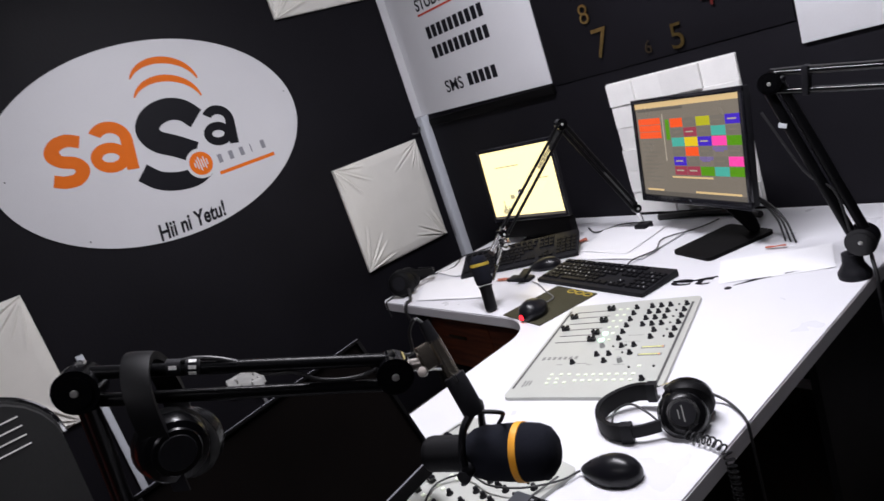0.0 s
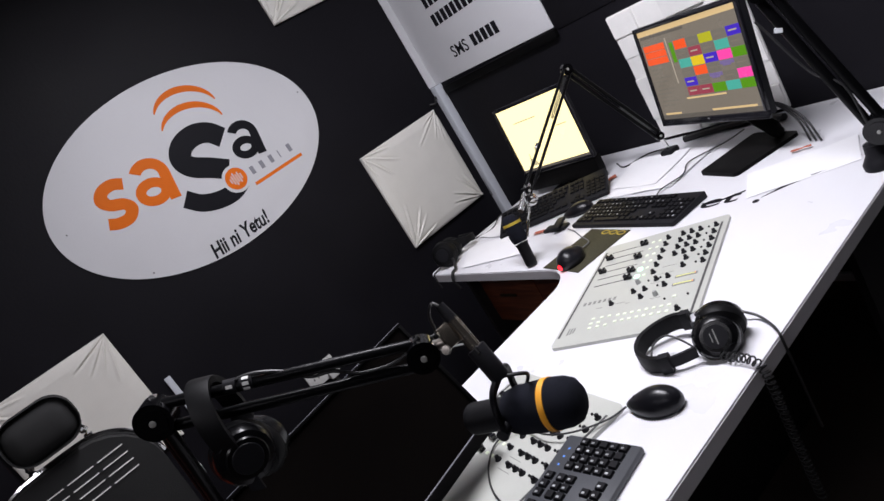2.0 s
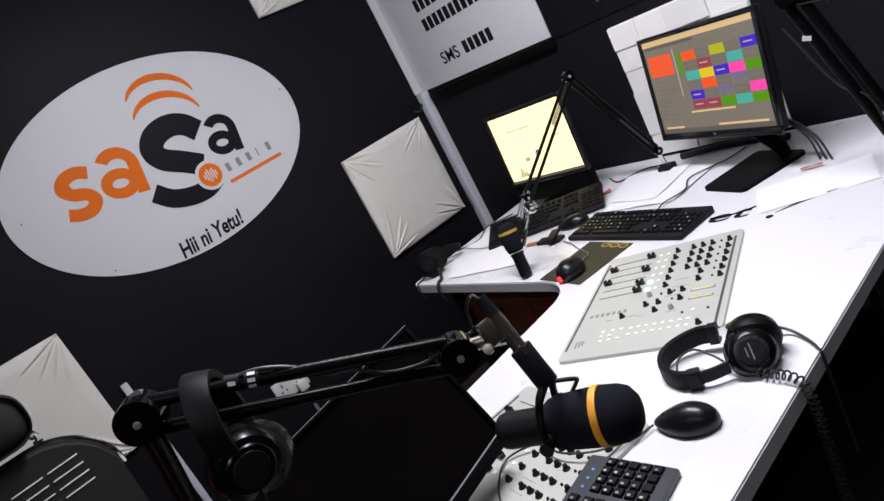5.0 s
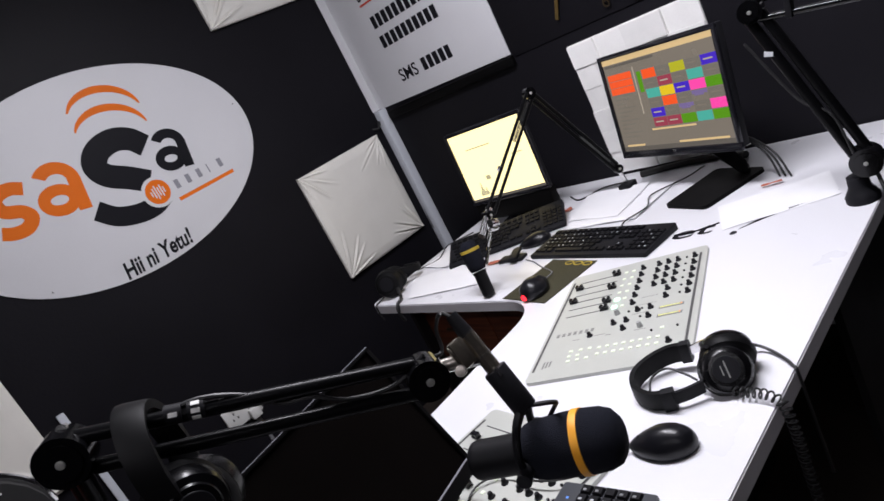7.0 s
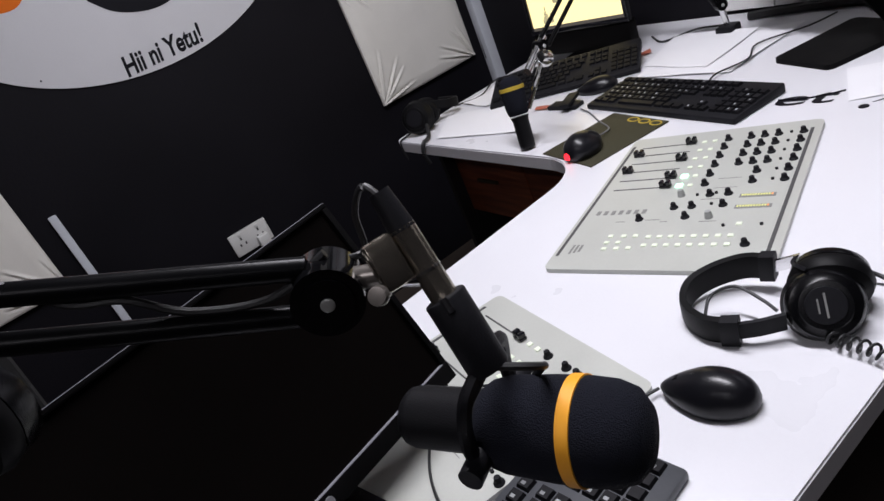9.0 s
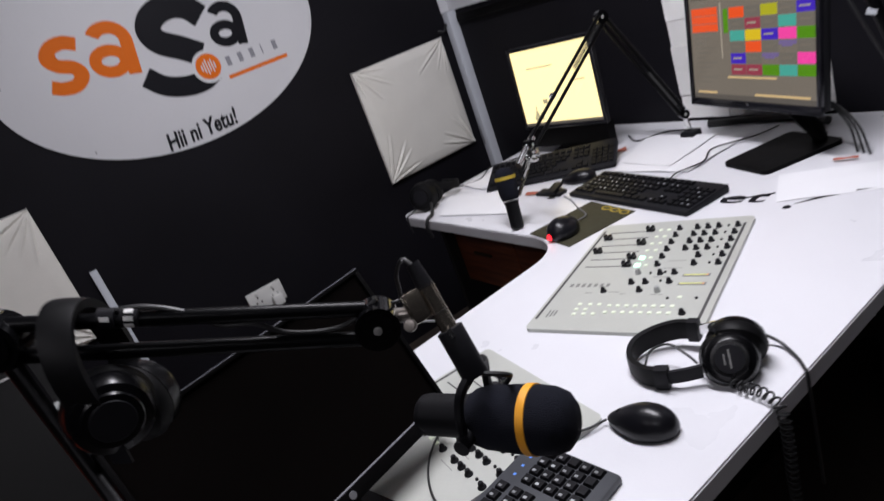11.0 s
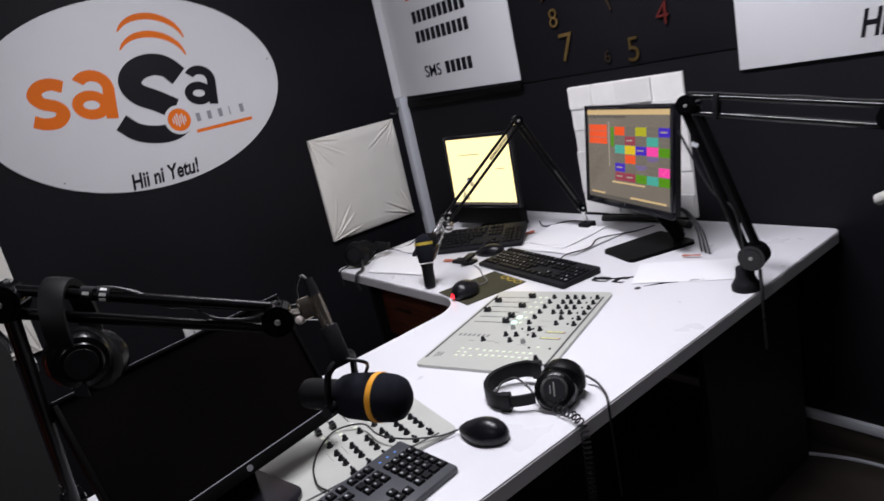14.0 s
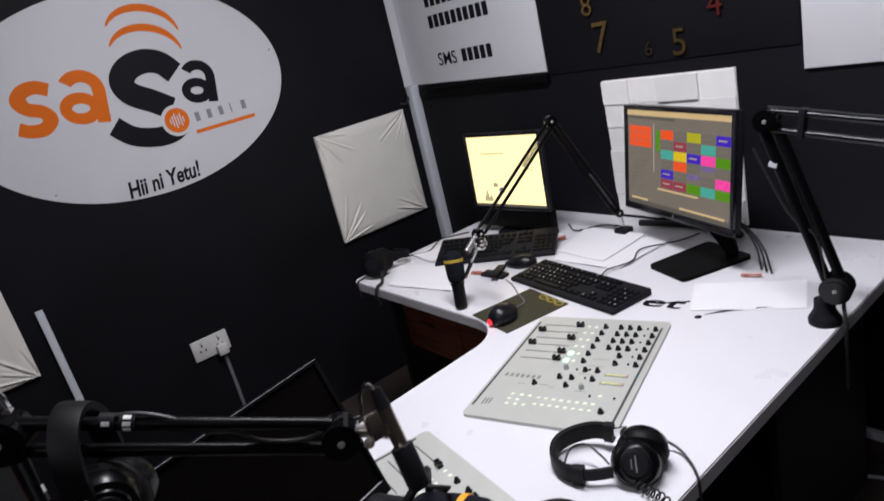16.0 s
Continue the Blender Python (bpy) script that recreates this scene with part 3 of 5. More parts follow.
ang = -19.7
TILT = 8
mon = thing("computer_monitor", "black widescreen monitor showing a colourful playout grid", "monitor", pose(1.640, -0.304, DZ, 0, 0, ang))
head_at = mon.matrix_world.inverted() @ pose(1.572, -0.256, 1.040, 0, 0, ang) @ pose(0, 0, 0, 90 - TILT, 0, 0)
SW, SH = 0.468, 0.298
display = part("display", bm_box(-SW / 2, SW / 2, -SH / 2, SH / 2, -0.004, 0.0), C_BACK, mon, "lit screen with a grid of coloured cells", head_at, smooth=False)
W, H = SW / 2 + 0.014, SH / 2 + 0.014
bm = bm_box(-W, W, -H, H, -0.024, -0.003, 0.004)
bm_box(-W * 0.7, W * 0.7, -H * 0.7, H * 0.7, -0.05, -0.023, 0.012, bm=bm)
part("housing", bm, M_BLACK, mon, "black plastic housing", head_at)
for x0, x1, y0, y1 in ((-W, W, SH / 2, H), (-W, W, -H - 0.008, -SH / 2), (-W, -SW / 2, -SH / 2, SH / 2), (SW / 2, W, -SH / 2, SH / 2)):
    part("bezel", bm_box(x0, x1, y0, y1, -0.003, 0.006, 0.0015), M_GLOSS, mon, "", head_at)
part("power_mark", bm_lathe([(0, 0.0075), (0.005, 0.007), (0.005, 0.005)], pose(0, -SH / 2 - 0.007, 0)), M_STEEL, mon, "small round maker's badge", head_at)
grid_rows = ("o.l.b", ".m.t.", "tybpg", ".o.v.", "b.v.p", "mmgtg")
for r, line in enumerate(grid_rows):
    for c, key in enumerate(line):
        u0, v0 = 0.366 + 0.1265 * c, 0.184 + 0.0985 * r
        screen_cell(display, "cell", u0, u0 + 0.121, v0, v0 + (0.035 if key == "v" else 0.090), SW, SH, CELLS[key] if key in CELLS else CELLS["q"])
        screen_cell(display, "cell_caption", u0 + 0.02, u0 + 0.09, v0 + 0.036, v0 + 0.050, SW, SH, CELLS["n"] if key in "bm" else C_BACK if key == "." else CELLS[key], 0.0014)
for i in range(3):
    screen_cell(display, "cell", 0.022, 0.262, 0.165 + 0.073 * i, 0.232 + 0.073 * i, SW, SH, CELLS["o"])
for i in range(11):
    screen_cell(display, "list_line", 0.04, 0.235 - 0.05 * (i % 3), 0.385 + 0.045 * i, 0.397 + 0.045 * i, SW, SH, CELLS["q"])
screen_cell(display, "tool_bar", 0.0, 1.0, 0.0, 0.055, SW, SH, CELLS["k"])
screen_cell(display, "tool_bar", 0.02, 0.5, 0.065, 0.09, SW, SH, CELLS["d"])
screen_cell(display, "tool_bar", 0.285, 0.294, 0.13, 0.62, SW, SH, CELLS["n"])
screen_cell(display, "cell", 0.315, 0.352, 0.19, 0.40, SW, SH, CELLS["g"])
screen_cell(display, "tool_bar", 0.33, 0.72, 0.782, 0.800, SW, SH, CELLS["k"])
screen_cell(display, "tool_bar", 0.0, 1.0, 0.955, 1.0, SW, SH, CELLS["d"])
screen_cell(display, "tool_bar", 0.04, 0.22, 0.93, 0.95, SW, SH, CELLS["k"])
screen_cell(display, "tool_bar", 0.55, 0.95, 0.93, 0.95, SW, SH, CELLS["k"])
part("base", bm_prism(arc(0.066, -0.094, 0.016, 270, 360, 4) + arc(0.075, 0.105, 0.016, 0, 90, 4) + arc(-0.075, 0.105, 0.016, 90, 180, 4) + arc(-0.066, -0.094, 0.016, 180, 270, 4), 0.0, 0.011), M_BEZEL, mon, "flat black stand base", pose(0.0, 0.0, 0), smooth=False)
part("stand_neck", bm_cable([(0.030, 0.108, 0.012), (0.024, 0.103, 0.030), (-0.002, 0.088, 0.078), (-0.035, 0.078, 0.135), (-0.060, 0.076, 0.230)], 0.015, 12, 5, flat=2.6), M_BEZEL, mon, "slanting black stand neck")
for k in range(3):
    part("cable", bm_cable([(0.03 + 0.01 * k, 0.07, 0.14), (0.09 + 0.012 * k, 0.085, 0.115), (0.145 + 0.014 * k, 0.085, 0.065), (0.172 + 0.018 * k, 0.075, 0.003)], 0.003), M_CABLE, mon, "black cable looping from the back")

C_WHITE = glow("pale_yellow_page", (1.0, 0.87, 0.42), 1.42)
C_PALE = glow("page_grey", (0.45, 0.42, 0.25), 0.9)
sm = thing("small_monitor", "small black desktop monitor with a bright pale yellow page", "monitor", pose(0.850, -0.190, DZ, 0, 0, 4.7))
sm_at = pose(-0.013, -0.075, 0.250, 90 - 2.8, 0, 0)
SW2, SH2 = 0.364, 0.277
display2 = part("display", bm_box(-SW2 / 2, SW2 / 2, -SH2 / 2, SH2 / 2, -0.004, 0.0), C_WHITE, sm, "bright pale yellow screen", sm_at, smooth=False)
W, H = SW2 / 2 + 0.011, SH2 / 2 + 0.014
bm = bm_box(-W, W, -H, H, -0.018, -0.003, 0.004)
bm_box(-W * 0.7, W * 0.7, -H * 0.7, H * 0.7, -0.05, -0.017, 0.012, bm=bm)
part("housing", bm, M_BLACK, sm, "black plastic housing", sm_at)
for x0, x1, y0, y1 in ((-W, W, SH2 / 2, H), (-W, W, -H, -SH2 / 2), (-W, -SW2 / 2, -SH2 / 2, SH2 / 2), (SW2 / 2, W, -SH2 / 2, SH2 / 2)):
    part("bezel", bm_box(x0, x1, y0, y1, -0.003, 0.006, 0.0015), M_GLOSS, sm, "", sm_at)
screen_cell(display2, "text_line", 0.18, 0.52, 0.235, 0.25, SW2, SH2, C_PALE)
screen_cell(display2, "text_line", 0.74, 0.88, 0.46, 0.475, SW2, SH2, C_PALE)
screen_cell(display2, "tool_bar", 0.0, 1.0, 0.965, 1.0, SW2, SH2, CELLS["d"])
for i, hh in enumerate((0.04, 0.07, 0.12, 0.18, 0.10, 0.05, 0.07, 0.10, 0.04)):
    screen_cell(display2, "chart_bar", 0.14 + 0.014 * i, 0.15 + 0.014 * i, 0.92 - hh, 0.93, SW2, SH2, C_PALE)
screen_cell(display2, "tool_bar", 0.30, 0.36, 0.66, 0.72, SW2, SH2, C_PALE)
part("chin", bm_box(-W * 0.97, W * 0.97, -H - 0.072, -H + 0.004, -0.040, 0.002, 0.006), M_BEZEL, sm, "deep black lower casing", sm_at)
part("stand_neck", bm_box(-0.035, 0.035, -0.05, -0.012, 0.01, 0.2, 0.006), M_BLACK, sm)
part("base", bm_lathe([(0.0, 0.016), (0.08, 0.014), (0.115, 0.006), (0.118, 0.0), (0.0, 0.0)], pose(0, -0.03, 0)), M_GLOSS, sm)

a2 = 103.6
TILT_OFF = 21
off = thing("computer_monitor", "black widescreen monitor with its screen switched off", "monitor", pose(1.700, -1.725, DZ, 0, 0, a2))
off_at = off.matrix_world.inverted() @ pose(1.772, -1.721, 0.934, 0, 0, a2) @ pose(0, 0, 0, 90 - TILT_OFF, 0, 0) @ pose(0, 0.018, 0)
SW3, SH3 = 0.428, 0.244
part("display", bm_box(-SW3 / 2, SW3 / 2, -SH3 / 2, SH3 / 2, -0.004, 0.0), M_OFF, off, "dark switched-off screen", off_at, smooth=False)
W, H = SW3 / 2 + 0.008, SH3 / 2 + 0.006
bm = bm_box(-W, W, -H, H, -0.022, -0.003, 0.004)
bm_box(-W * 0.7, W * 0.7, -H * 0.7, H * 0.7, -0.05, -0.021, 0.012, bm=bm)
part("housing", bm, M_BEZEL, off, "black plastic housing", off_at)
for x0, x1, y0, y1 in ((-W, W, SH3 / 2, H), (-W, W, -H - 0.017, -SH3 / 2), (-W, -SW3 / 2, -SH3 / 2, SH3 / 2), (SW3 / 2, W, -SH3 / 2, SH3 / 2)):
    part("bezel", bm_box(x0, x1, y0, y1, -0.003, 0.006, 0.0015), M_BEZEL, off, "", off_at)
part("badge", bm_lathe([(0, 0.0078), (0.0058, 0.0075), (0.0062, 0.005)], pose(0.003, -SH3 / 2 - 0.011, 0)), M_GCABLE, off, "small round grey badge", off_at)
# grey strips paint the glint that runs along the bezel edges
part("edge_glint", bm_box(-W + 0.002, W - 0.002, H - 0.0003, H + 0.0005, 0.0040, 0.0063), M_GREYMARK, off, "thin pale strip painted as a glint on the bezel edge", off_at)
part("edge_glint", bm_box(-SW3 / 2, SW3 / 2, -SH3 / 2 - 0.0002, -SH3 / 2 + 0.0009, 0.0005, 0.0064), M_GREYMARK, off, "thin pale strip painted as a glint on the bezel edge", off_at)
part("stand_neck", bm_box(-0.04, 0.04, -0.034, 0.004, 0.014, 0.17, 0.006), M_BLACK, off)
part("base", bm_prism(arc(0.010, -0.160, 0.035, 270, 360, 6) + arc(0.020, 0.020, 0.025, 0, 90, 5) + arc(-0.160, 0.020, 0.025, 90, 180, 5) + arc(-0.150, -0.160, 0.035, 180, 270, 6), 0.0, 0.016), M_GLOSS, off, "flat glossy black stand base", smooth=False)


# ---- mixing consoles ----
def knob_mesh(r, h):
    return mesh_of("knob", bm_lathe([(r * 1.12, 0), (r * 1.12, h * 0.16), (r * 0.74, h * 0.42), (r * 0.66, h * 0.92), (r * 0.55, h), (0, h)], seg=12), M_BLACK)


KNOB = knob_mesh(0.0064, 0.0105)
BUTTON = mesh_of("button", bm_box(-0.0044, 0.0044, -0.0040, 0.0040, 0, 0.0022, 0.0008, 1), M_WLED)
GREEN = mesh_of("lit_button", bm_box(-0.0062, 0.0062, -0.0055, 0.0055, 0, 0.0032, 0.001, 1), M_GLED)
DOT = mesh_of("dot_button", bm_lathe([(0.0026, 0.0), (0.0026, 0.003), (0, 0.0034)], seg=10), M_BLACK)
cap_bm = bm_box(-0.010, 0.010, -0.0060, 0.0060, 0, 0.005, 0.001, 1)
for x in (-0.0058, 0.0058):
    bm_box(x - 0.0042, x + 0.0042, -0.0060, 0.0060, 0.004, 0.0135, 0.002, 1, bm=cap_bm)
CAP = mesh_of("fader_cap", cap_bm, M_GLOSS)
CHANNELS = [0.187 - 0.0337 * k for k in range(6)]


def console(name, label, at, master=True):
    """Six channels across the panel, each with fader, buttons and knobs; the master section fills the lower part."""
    c = thing(name, label, "mixing console", at, group="broadcast consoles")
    o = []
    for cx, cy, a in ((0.162, 0.221, 0), (-0.162, 0.221, 90), (-0.162, -0.221, 180), (0.162, -0.221, 270)):
        o += arc(cx, cy, 0.013, a, a + 90, 4)
    part("panel", bm_prism(o, 0.0, 0.008), M_PANEL, c, "pale grey metal face panel", smooth=False)
    for x in (-0.166, 0.160):
        part("edge_strip", bm_box(x - 0.0028, x + 0.0028, -0.196, 0.200, 0.008, 0.0086), M_SLOT, c, smooth=False)
    for k, v in enumerate(CHANNELS):
        part("fader_slot", bm_box(-0.145, -0.041, v - 0.0013, v + 0.0013, 0.008, 0.0086), M_SLOT, c, smooth=False)
        part("fader_cap", CAP, None, c, "", pose(-0.140 if k in (1, 3) else -0.046, v, 0.008))
        for u in (-0.022, -0.003):
            part("lit_button" if master and k > 3 and u < -0.01 else "button", GREEN if master and k > 3 and u < -0.01 else BUTTON, None, c, "", pose(u, v, 0.008))
        part("knob", KNOB, None, c, "", pose(0.022, v, 0.008))
        for u in ((0.062, 0.085, 0.108, 0.148) if k < 4 or not master else (0.098, 0.146)):
            part("knob", KNOB, None, c, "", pose(u, v, 0.008))
        part("dot_button", DOT, None, c, "", pose(0.128, v + 0.003, 0.008))
    for v in (0.036, 0.004):
        part("print_line", bm_box(0.040, 0.078, v - 0.0006, v + 0.0006, 0.008, 0.0083), M_PRINT, c, smooth=False)
    if not master:
        return c
    for u, v in ((0.040, -0.019), (0.069, -0.018), (-0.009, -0.056), (0.020, -0.055), (0.069, -0.054), (-0.058, -0.089), (0.018, -0.087), (0.126, -0.168)):
        part("knob", KNOB, None, c, "", pose(u, v, 0.008))
    for u, v in ((-0.008, -0.016), (0.056, -0.090)):
        part("grey_knob", bm_lathe([(0.0066, 0), (0.0060, 0.006), (0.0045, 0.012), (0, 0.0125)], pose(u, v, 0.008), 12), M_GKNOB, c, "pale grey knob")
    for u, v in ((0.019, -0.017), (0.049, -0.014), (0.050, -0.049), (0.084, -0.116), (0.138, -0.115)):
        part("dot_button", DOT, None, c, "", pose(u, v, 0.008))
    part("button", BUTTON, None, c, "", pose(0.106, -0.112, 0.008))
    for v in (-0.026, -0.060):
        part("meter_frame", bm_box(0.088, 0.142, v - 0.0065, v + 0.0045, 0.008, 0.0084), M_PRINT, c, smooth=False)
        for i in range(12):
            part("meter_led", bm_box(0.091 + 0.0040 * i, 0.0938 + 0.0040 * i, v - 0.0022, v + 0.0028, 0.0084, 0.0090), M_OLED if i > 10 else M_YLED, c, smooth=False)
    for i in range(8):
        for v in (-0.144, -0.168):
            part("button", BUTTON, None, c, "", pose(-0.024 + 0.0179 * i, v, 0.008))
    for u, v in ((-0.090, -0.140), (-0.067, -0.140), (-0.047, -0.140), (-0.090, -0.159), (-0.070, -0.159), (-0.088, -0.177), (-0.067, -0.176), (-0.047, -0.175)):
        part("button", BUTTON, None, c, "", pose(u, v, 0.008))
    for i in range(7):
        u = -0.146 + 0.0140 * i
        part("name_bar", bm_box(u, u + 0.0075, -0.069, -0.056, 0.008, 0.0084), M_PRINT, c, "pale grey printed bar", smooth=False)
    for u0, u1, v in ((-0.098, -0.082, -0.094), (-0.048, -0.022, -0.091), (-0.020, -0.008, -0.098), (0.044, 0.070, -0.101), (0.028, 0.060, -0.032)):
        part("print_line", bm_box(u0, u1, v - 0.0008, v + 0.0008, 0.008, 0.0083), M_PRINT, c, smooth=False)
    for k in range(3):
        part("print_mark", bm_box(-0.148 + 0.0075 * k, -0.144 + 0.0075 * k, -0.190 + 0.003 * k, -0.164, 0.008, 0.0084), M_PRINT, c, smooth=False)
    return c


console("mixing_console", "pale grey broadcast mixing console set into the white desk", pose(1.702, -0.936, DZ, 0, 0, 20))
console("mixing_console", "pale grey broadcast mixing console beneath the microphone", pose(1.744, -1.552, DZ, 0, 0, -6.8), master=False)


# ---- keyboards and mice ----
KEYM = {}


def key_mesh(w):
    if w not in KEYM:
        bm = bmesh.new()
        k = 0.0155
        bm_prism([(-w / 2, -k / 2), (w / 2, -k / 2), (w / 2, k / 2), (-w / 2, k / 2)], 0, 0.0055, bm=bm)
        for v in bm.verts:
            if v.co.z > 0.004:
                v.co.x *= 1 - 0.0032 / w
                v.co.y *= 0.82
        KEYM[w] = mesh_of("key", bm, M_KEY, False)
    return KEYM[w]


LEG = mesh_of("key_legend", bm_box(-0.0020, 0.0020, -0.0024, 0.0024, 0, 0.0003), M_KLEG, False)


def keyboard(label, at, frame_mat=M_BLACK, legends=0.0, leds=False):
    kb = thing("keyboard", label, "keyboard", at)
    W, D = 0.448, 0.142
    bm = bm_box(-W / 2, W / 2, -D / 2, D / 2, 0, 0.014, 0.004)
    for v in bm.verts:
        if v.co.z > 0.007:
            v.co.z += 0.008 * (v.co.y / D + 0.5)
    part("case", bm, frame_mat, kb, "low plastic keyboard case")
    tilt = math.degrees(math.atan2(0.008, D))
    rnd = random.Random(int(at.translation.x * 1000))

    def key(x, y, w=0.0165, legend=True):
        k = part("key", key_mesh(w), None, kb, "", pose(x, y, 0.0138 + 0.008 * (y / D + 0.5), tilt, 0, 0))
        if legends and legend and rnd.random() < legends:
            part("key_legend", LEG, None, k, "", pose(-0.0025, 0.001, 0.0056))

    p = 0.0188
    x0 = -W / 2 + 0.02
    for i in range(13):
        key(x0 + p * i * 1.19 - 0.0005, 0.052)
    for r, (lead, n) in enumerate(((0, 15), (0.5, 14), (0.75, 13), (1.2, 12))):
        y = 0.028 - p * 0.98 * r
        for i in range(n - (r > 1)):
            key(x0 + p * (lead * 0.9 + i), y, 0.0165 if 0 < i < n - 2 else 0.0175)
    for i, w in enumerate((0.022, 0.020, 0.020)):
        key(x0 + 0.003 + 0.025 * i, 0.028 - p * 3.95, w, False)
    key(x0 + 0.135, 0.028 - p * 3.95, 0.11, False)
    for i in range(3):
        key(x0 + 0.208 + 0.026 * i, 0.028 - p * 3.95, 0.022, False)
    bx = x0 + p * 15.6
    for i in range(3):
        for y in (0.052, 0.028, 0.0095):
            key(bx + p * i, y)
    for dx, y in ((1, -0.028), (0, -0.0465), (1, -0.0465), (2, -0.0465)):
        key(bx + p * dx, y)
    nx = bx + p * 3.45
    for i in range(4):
        for r in range(5):
            key(nx + p * i, 0.028 - p * 0.98 * r)
    if leds:
        for i in range(3):
            part("indicator", bm_box(nx + p * i - 0.002, nx + p * i + 0.002, 0.050, 0.054, 0.018, 0.0212), M_BLED, kb, "small blue indicator light")
    return kb


keyboard("black computer keyboard with pale legends beside the mouse", pose(2.006, -1.656, DZ, 0, 0, 98) @ Matrix.Diagonal((1.0, 1.09, 1.0, 1)), M_KEYFR, 0.9, True)
keyboard("black computer keyboard in front of the lit monitor", pose(1.407, -0.577, DZ, 0, 0, -7.5) @ Matrix.Diagonal((1.025, 1.06, 1.0, 1)), M_BLACK, 0.45)
keyboard("black computer keyboard in front of the small monitor", pose(0.940, -0.466, DZ + 0.0205, 16, 0, 33), M_BLACK, 0.0)


def mouse(label, at, red=False):
    m = thing("computer_mouse", label, "mouse", at)
    bm = bmesh.new()
    bmesh.ops.create_uvsphere(bm, u_segments=28, v_segments=18, radius=1)
    for v in bm.verts:
        x, y, z = v.co
        z = max(z, -0.35)
        w = 0.0330 * (1 - 0.30 * max(0, y) ** 1.3 - 0.10 * y)
        v.co = (x * w * (1 - 0.10 * max(0, z)), y * 0.058, 0.011 + z * 0.027 * (1 - 0.38 * y - 0.12 * y * y) if z > -0.34 else 0.0015)
    part("shell", bm, M_MOUSE, m, "satin black shell")
    part("wheel", bm_tube((-0.003, 0.034, 0.0215), (0.003, 0.034, 0.0215), 0.006, seg=14), M_RUB, m)
    part("seam", bm_cable([(0, 0.012, 0.0355), (0, 0.026, 0.0285), (0, 0.046, 0.0180)], 0.0007, 6), M_SLOT, m)
    if red:
        part("tail_light", bm_lathe([(0, 0.008), (0.006, 0.006), (0.0075, 0)], pose(-0.010, -0.051, 0.010, 75, 0, -15)), M_RLED, m, "glowing red light")
    return m


mouse("glossy black mouse on the white desk by the headphones", pose(2.006, -1.324, DZ, 0, 0, 108) @ Matrix.Diagonal((1.0, 0.95, 1.08, 1)))
solid("mouse_cable", bm_cable([(1.953, -1.344, DZ + 0.009), (1.940, -1.385, DZ + 0.012), (1.905, -1.440, DZ + 0.024), (1.845, -1.462, DZ + 0.024), (1.775, -1.458, DZ + 0.022), (1.730, -1.500, DZ + 0.014), (1.757, -1.552, DZ + 0.012), (1.810, -1.594, DZ + 0.012), (1.870, -1.616, DZ + 0.012), (1.912, -1.613, DZ + 0.014)], 0.0019), M_CABLE, "thin black mouse cable across the console", "cable")
pad = thing("mouse_pad", "dark olive mouse pad with a yellow printed edge", "mouse pad", pose(1.352, -0.765, DZ, 0, 0, -10))
part("mat", bm_box(-0.094, 0.094, -0.108, 0.108, 0, 0.003, 0.001), M_PAD, pad)
for i in range(3):
    part("print_ring", bm_prism(ring_arc(-0.004 + 0.037 * i, 0.092, 0.0150, 0.0095, 0.0042, 0, 360), 0.003, 0.0034), M_PADY, pad, "yellow printed ring", smooth=False)
mouse("black optical mouse with a red light on the pad", pose(1.356, -0.828, DZ + 0.003, 0, 0, 14) @ Matrix.Diagonal((1.25, 0.96, 1.28, 1)), True)
mouse("black mouse beside the keyboards", pose(1.108, -0.512, DZ, 0, 0, 118))
solid("mouse_cable", bm_cable([(1.350, -0.772, DZ + 0.012), (1.335, -0.725, DZ + 0.006), (1.265, -0.685, DZ + 0.003), (1.20, -0.645, DZ + 0.003), (1.15, -0.625, DZ + 0.003)], 0.002), M_GCABLE, "thin grey mouse cable on the white desk", "cable")


# ---- microphone arms ----
def boom(parent, a, b, gap=0.030, r=0.0058, spring=True, material=M_ARM):
    """Two parallel round rods, with or without a spring, from joint a to joint b."""
    a, b = Vector(a), Vector(b)
    d = (b - a).normalized()
    side = d.cross(Vector((0, 0, 1))).normalized()
    up = side.cross(d).normalized()
    for s in (-1, 1):
        part("arm_rod", bm_tube(a + d * 0.012 + up * s * gap / 2, b - d * 0.012 + up * s * gap / 2, r, seg=20), material, parent, "black metal rod")
    if not spring:
        return d, side, up
    pts = []
    n = 46
    L = (b - a).length * 0.34
    for i in range(n * 6 + 1):
        f = i / (n * 6)
        ang = 2 * math.pi * i / 6
        pts.append(a + d * (0.04 + L * f) + side * 0.0045 * math.cos(ang) + up * 0.0045 * math.sin(ang))
    part("spring", bm_cable(pts, 0.0009, 4, 0), M_SLOT, parent, "dark coil spring")
    return d, side, up


def joint(parent, p, axis, r=0.024, t=0.034):
    p, axis = Vector(p), Vector(axis).normalized()
    j = part("joint", bm_tube(p - axis * t / 2, p + axis * t / 2, r, seg=24), M_ARM, parent, "black pivot joint")
    part("bolt", bm_tube(p - axis * (t / 2 + 0.004), p + axis * (t / 2 + 0.004), 0.0046, seg=12, bevel=0.0012), M_BOLT, j, "bright bolt head")
    part("cover", bm_tube(p - axis * (t / 2 + 0.002), p + axis * (t / 2 + 0.002), r * 0.72, seg=24), M_ARM, j)


def clamp_base(parent, p, r=0.030):
    x, y, z = p
    part("base", bm_lathe([(r, 0), (r * 1.02, 0.012), (r * 0.85, 0.022), (r * 0.66, 0.034), (r * 0.62, 0.058), (0, 0.060)], pose(x, y, z)), M_BLACK, parent, "tapered black desk mount")


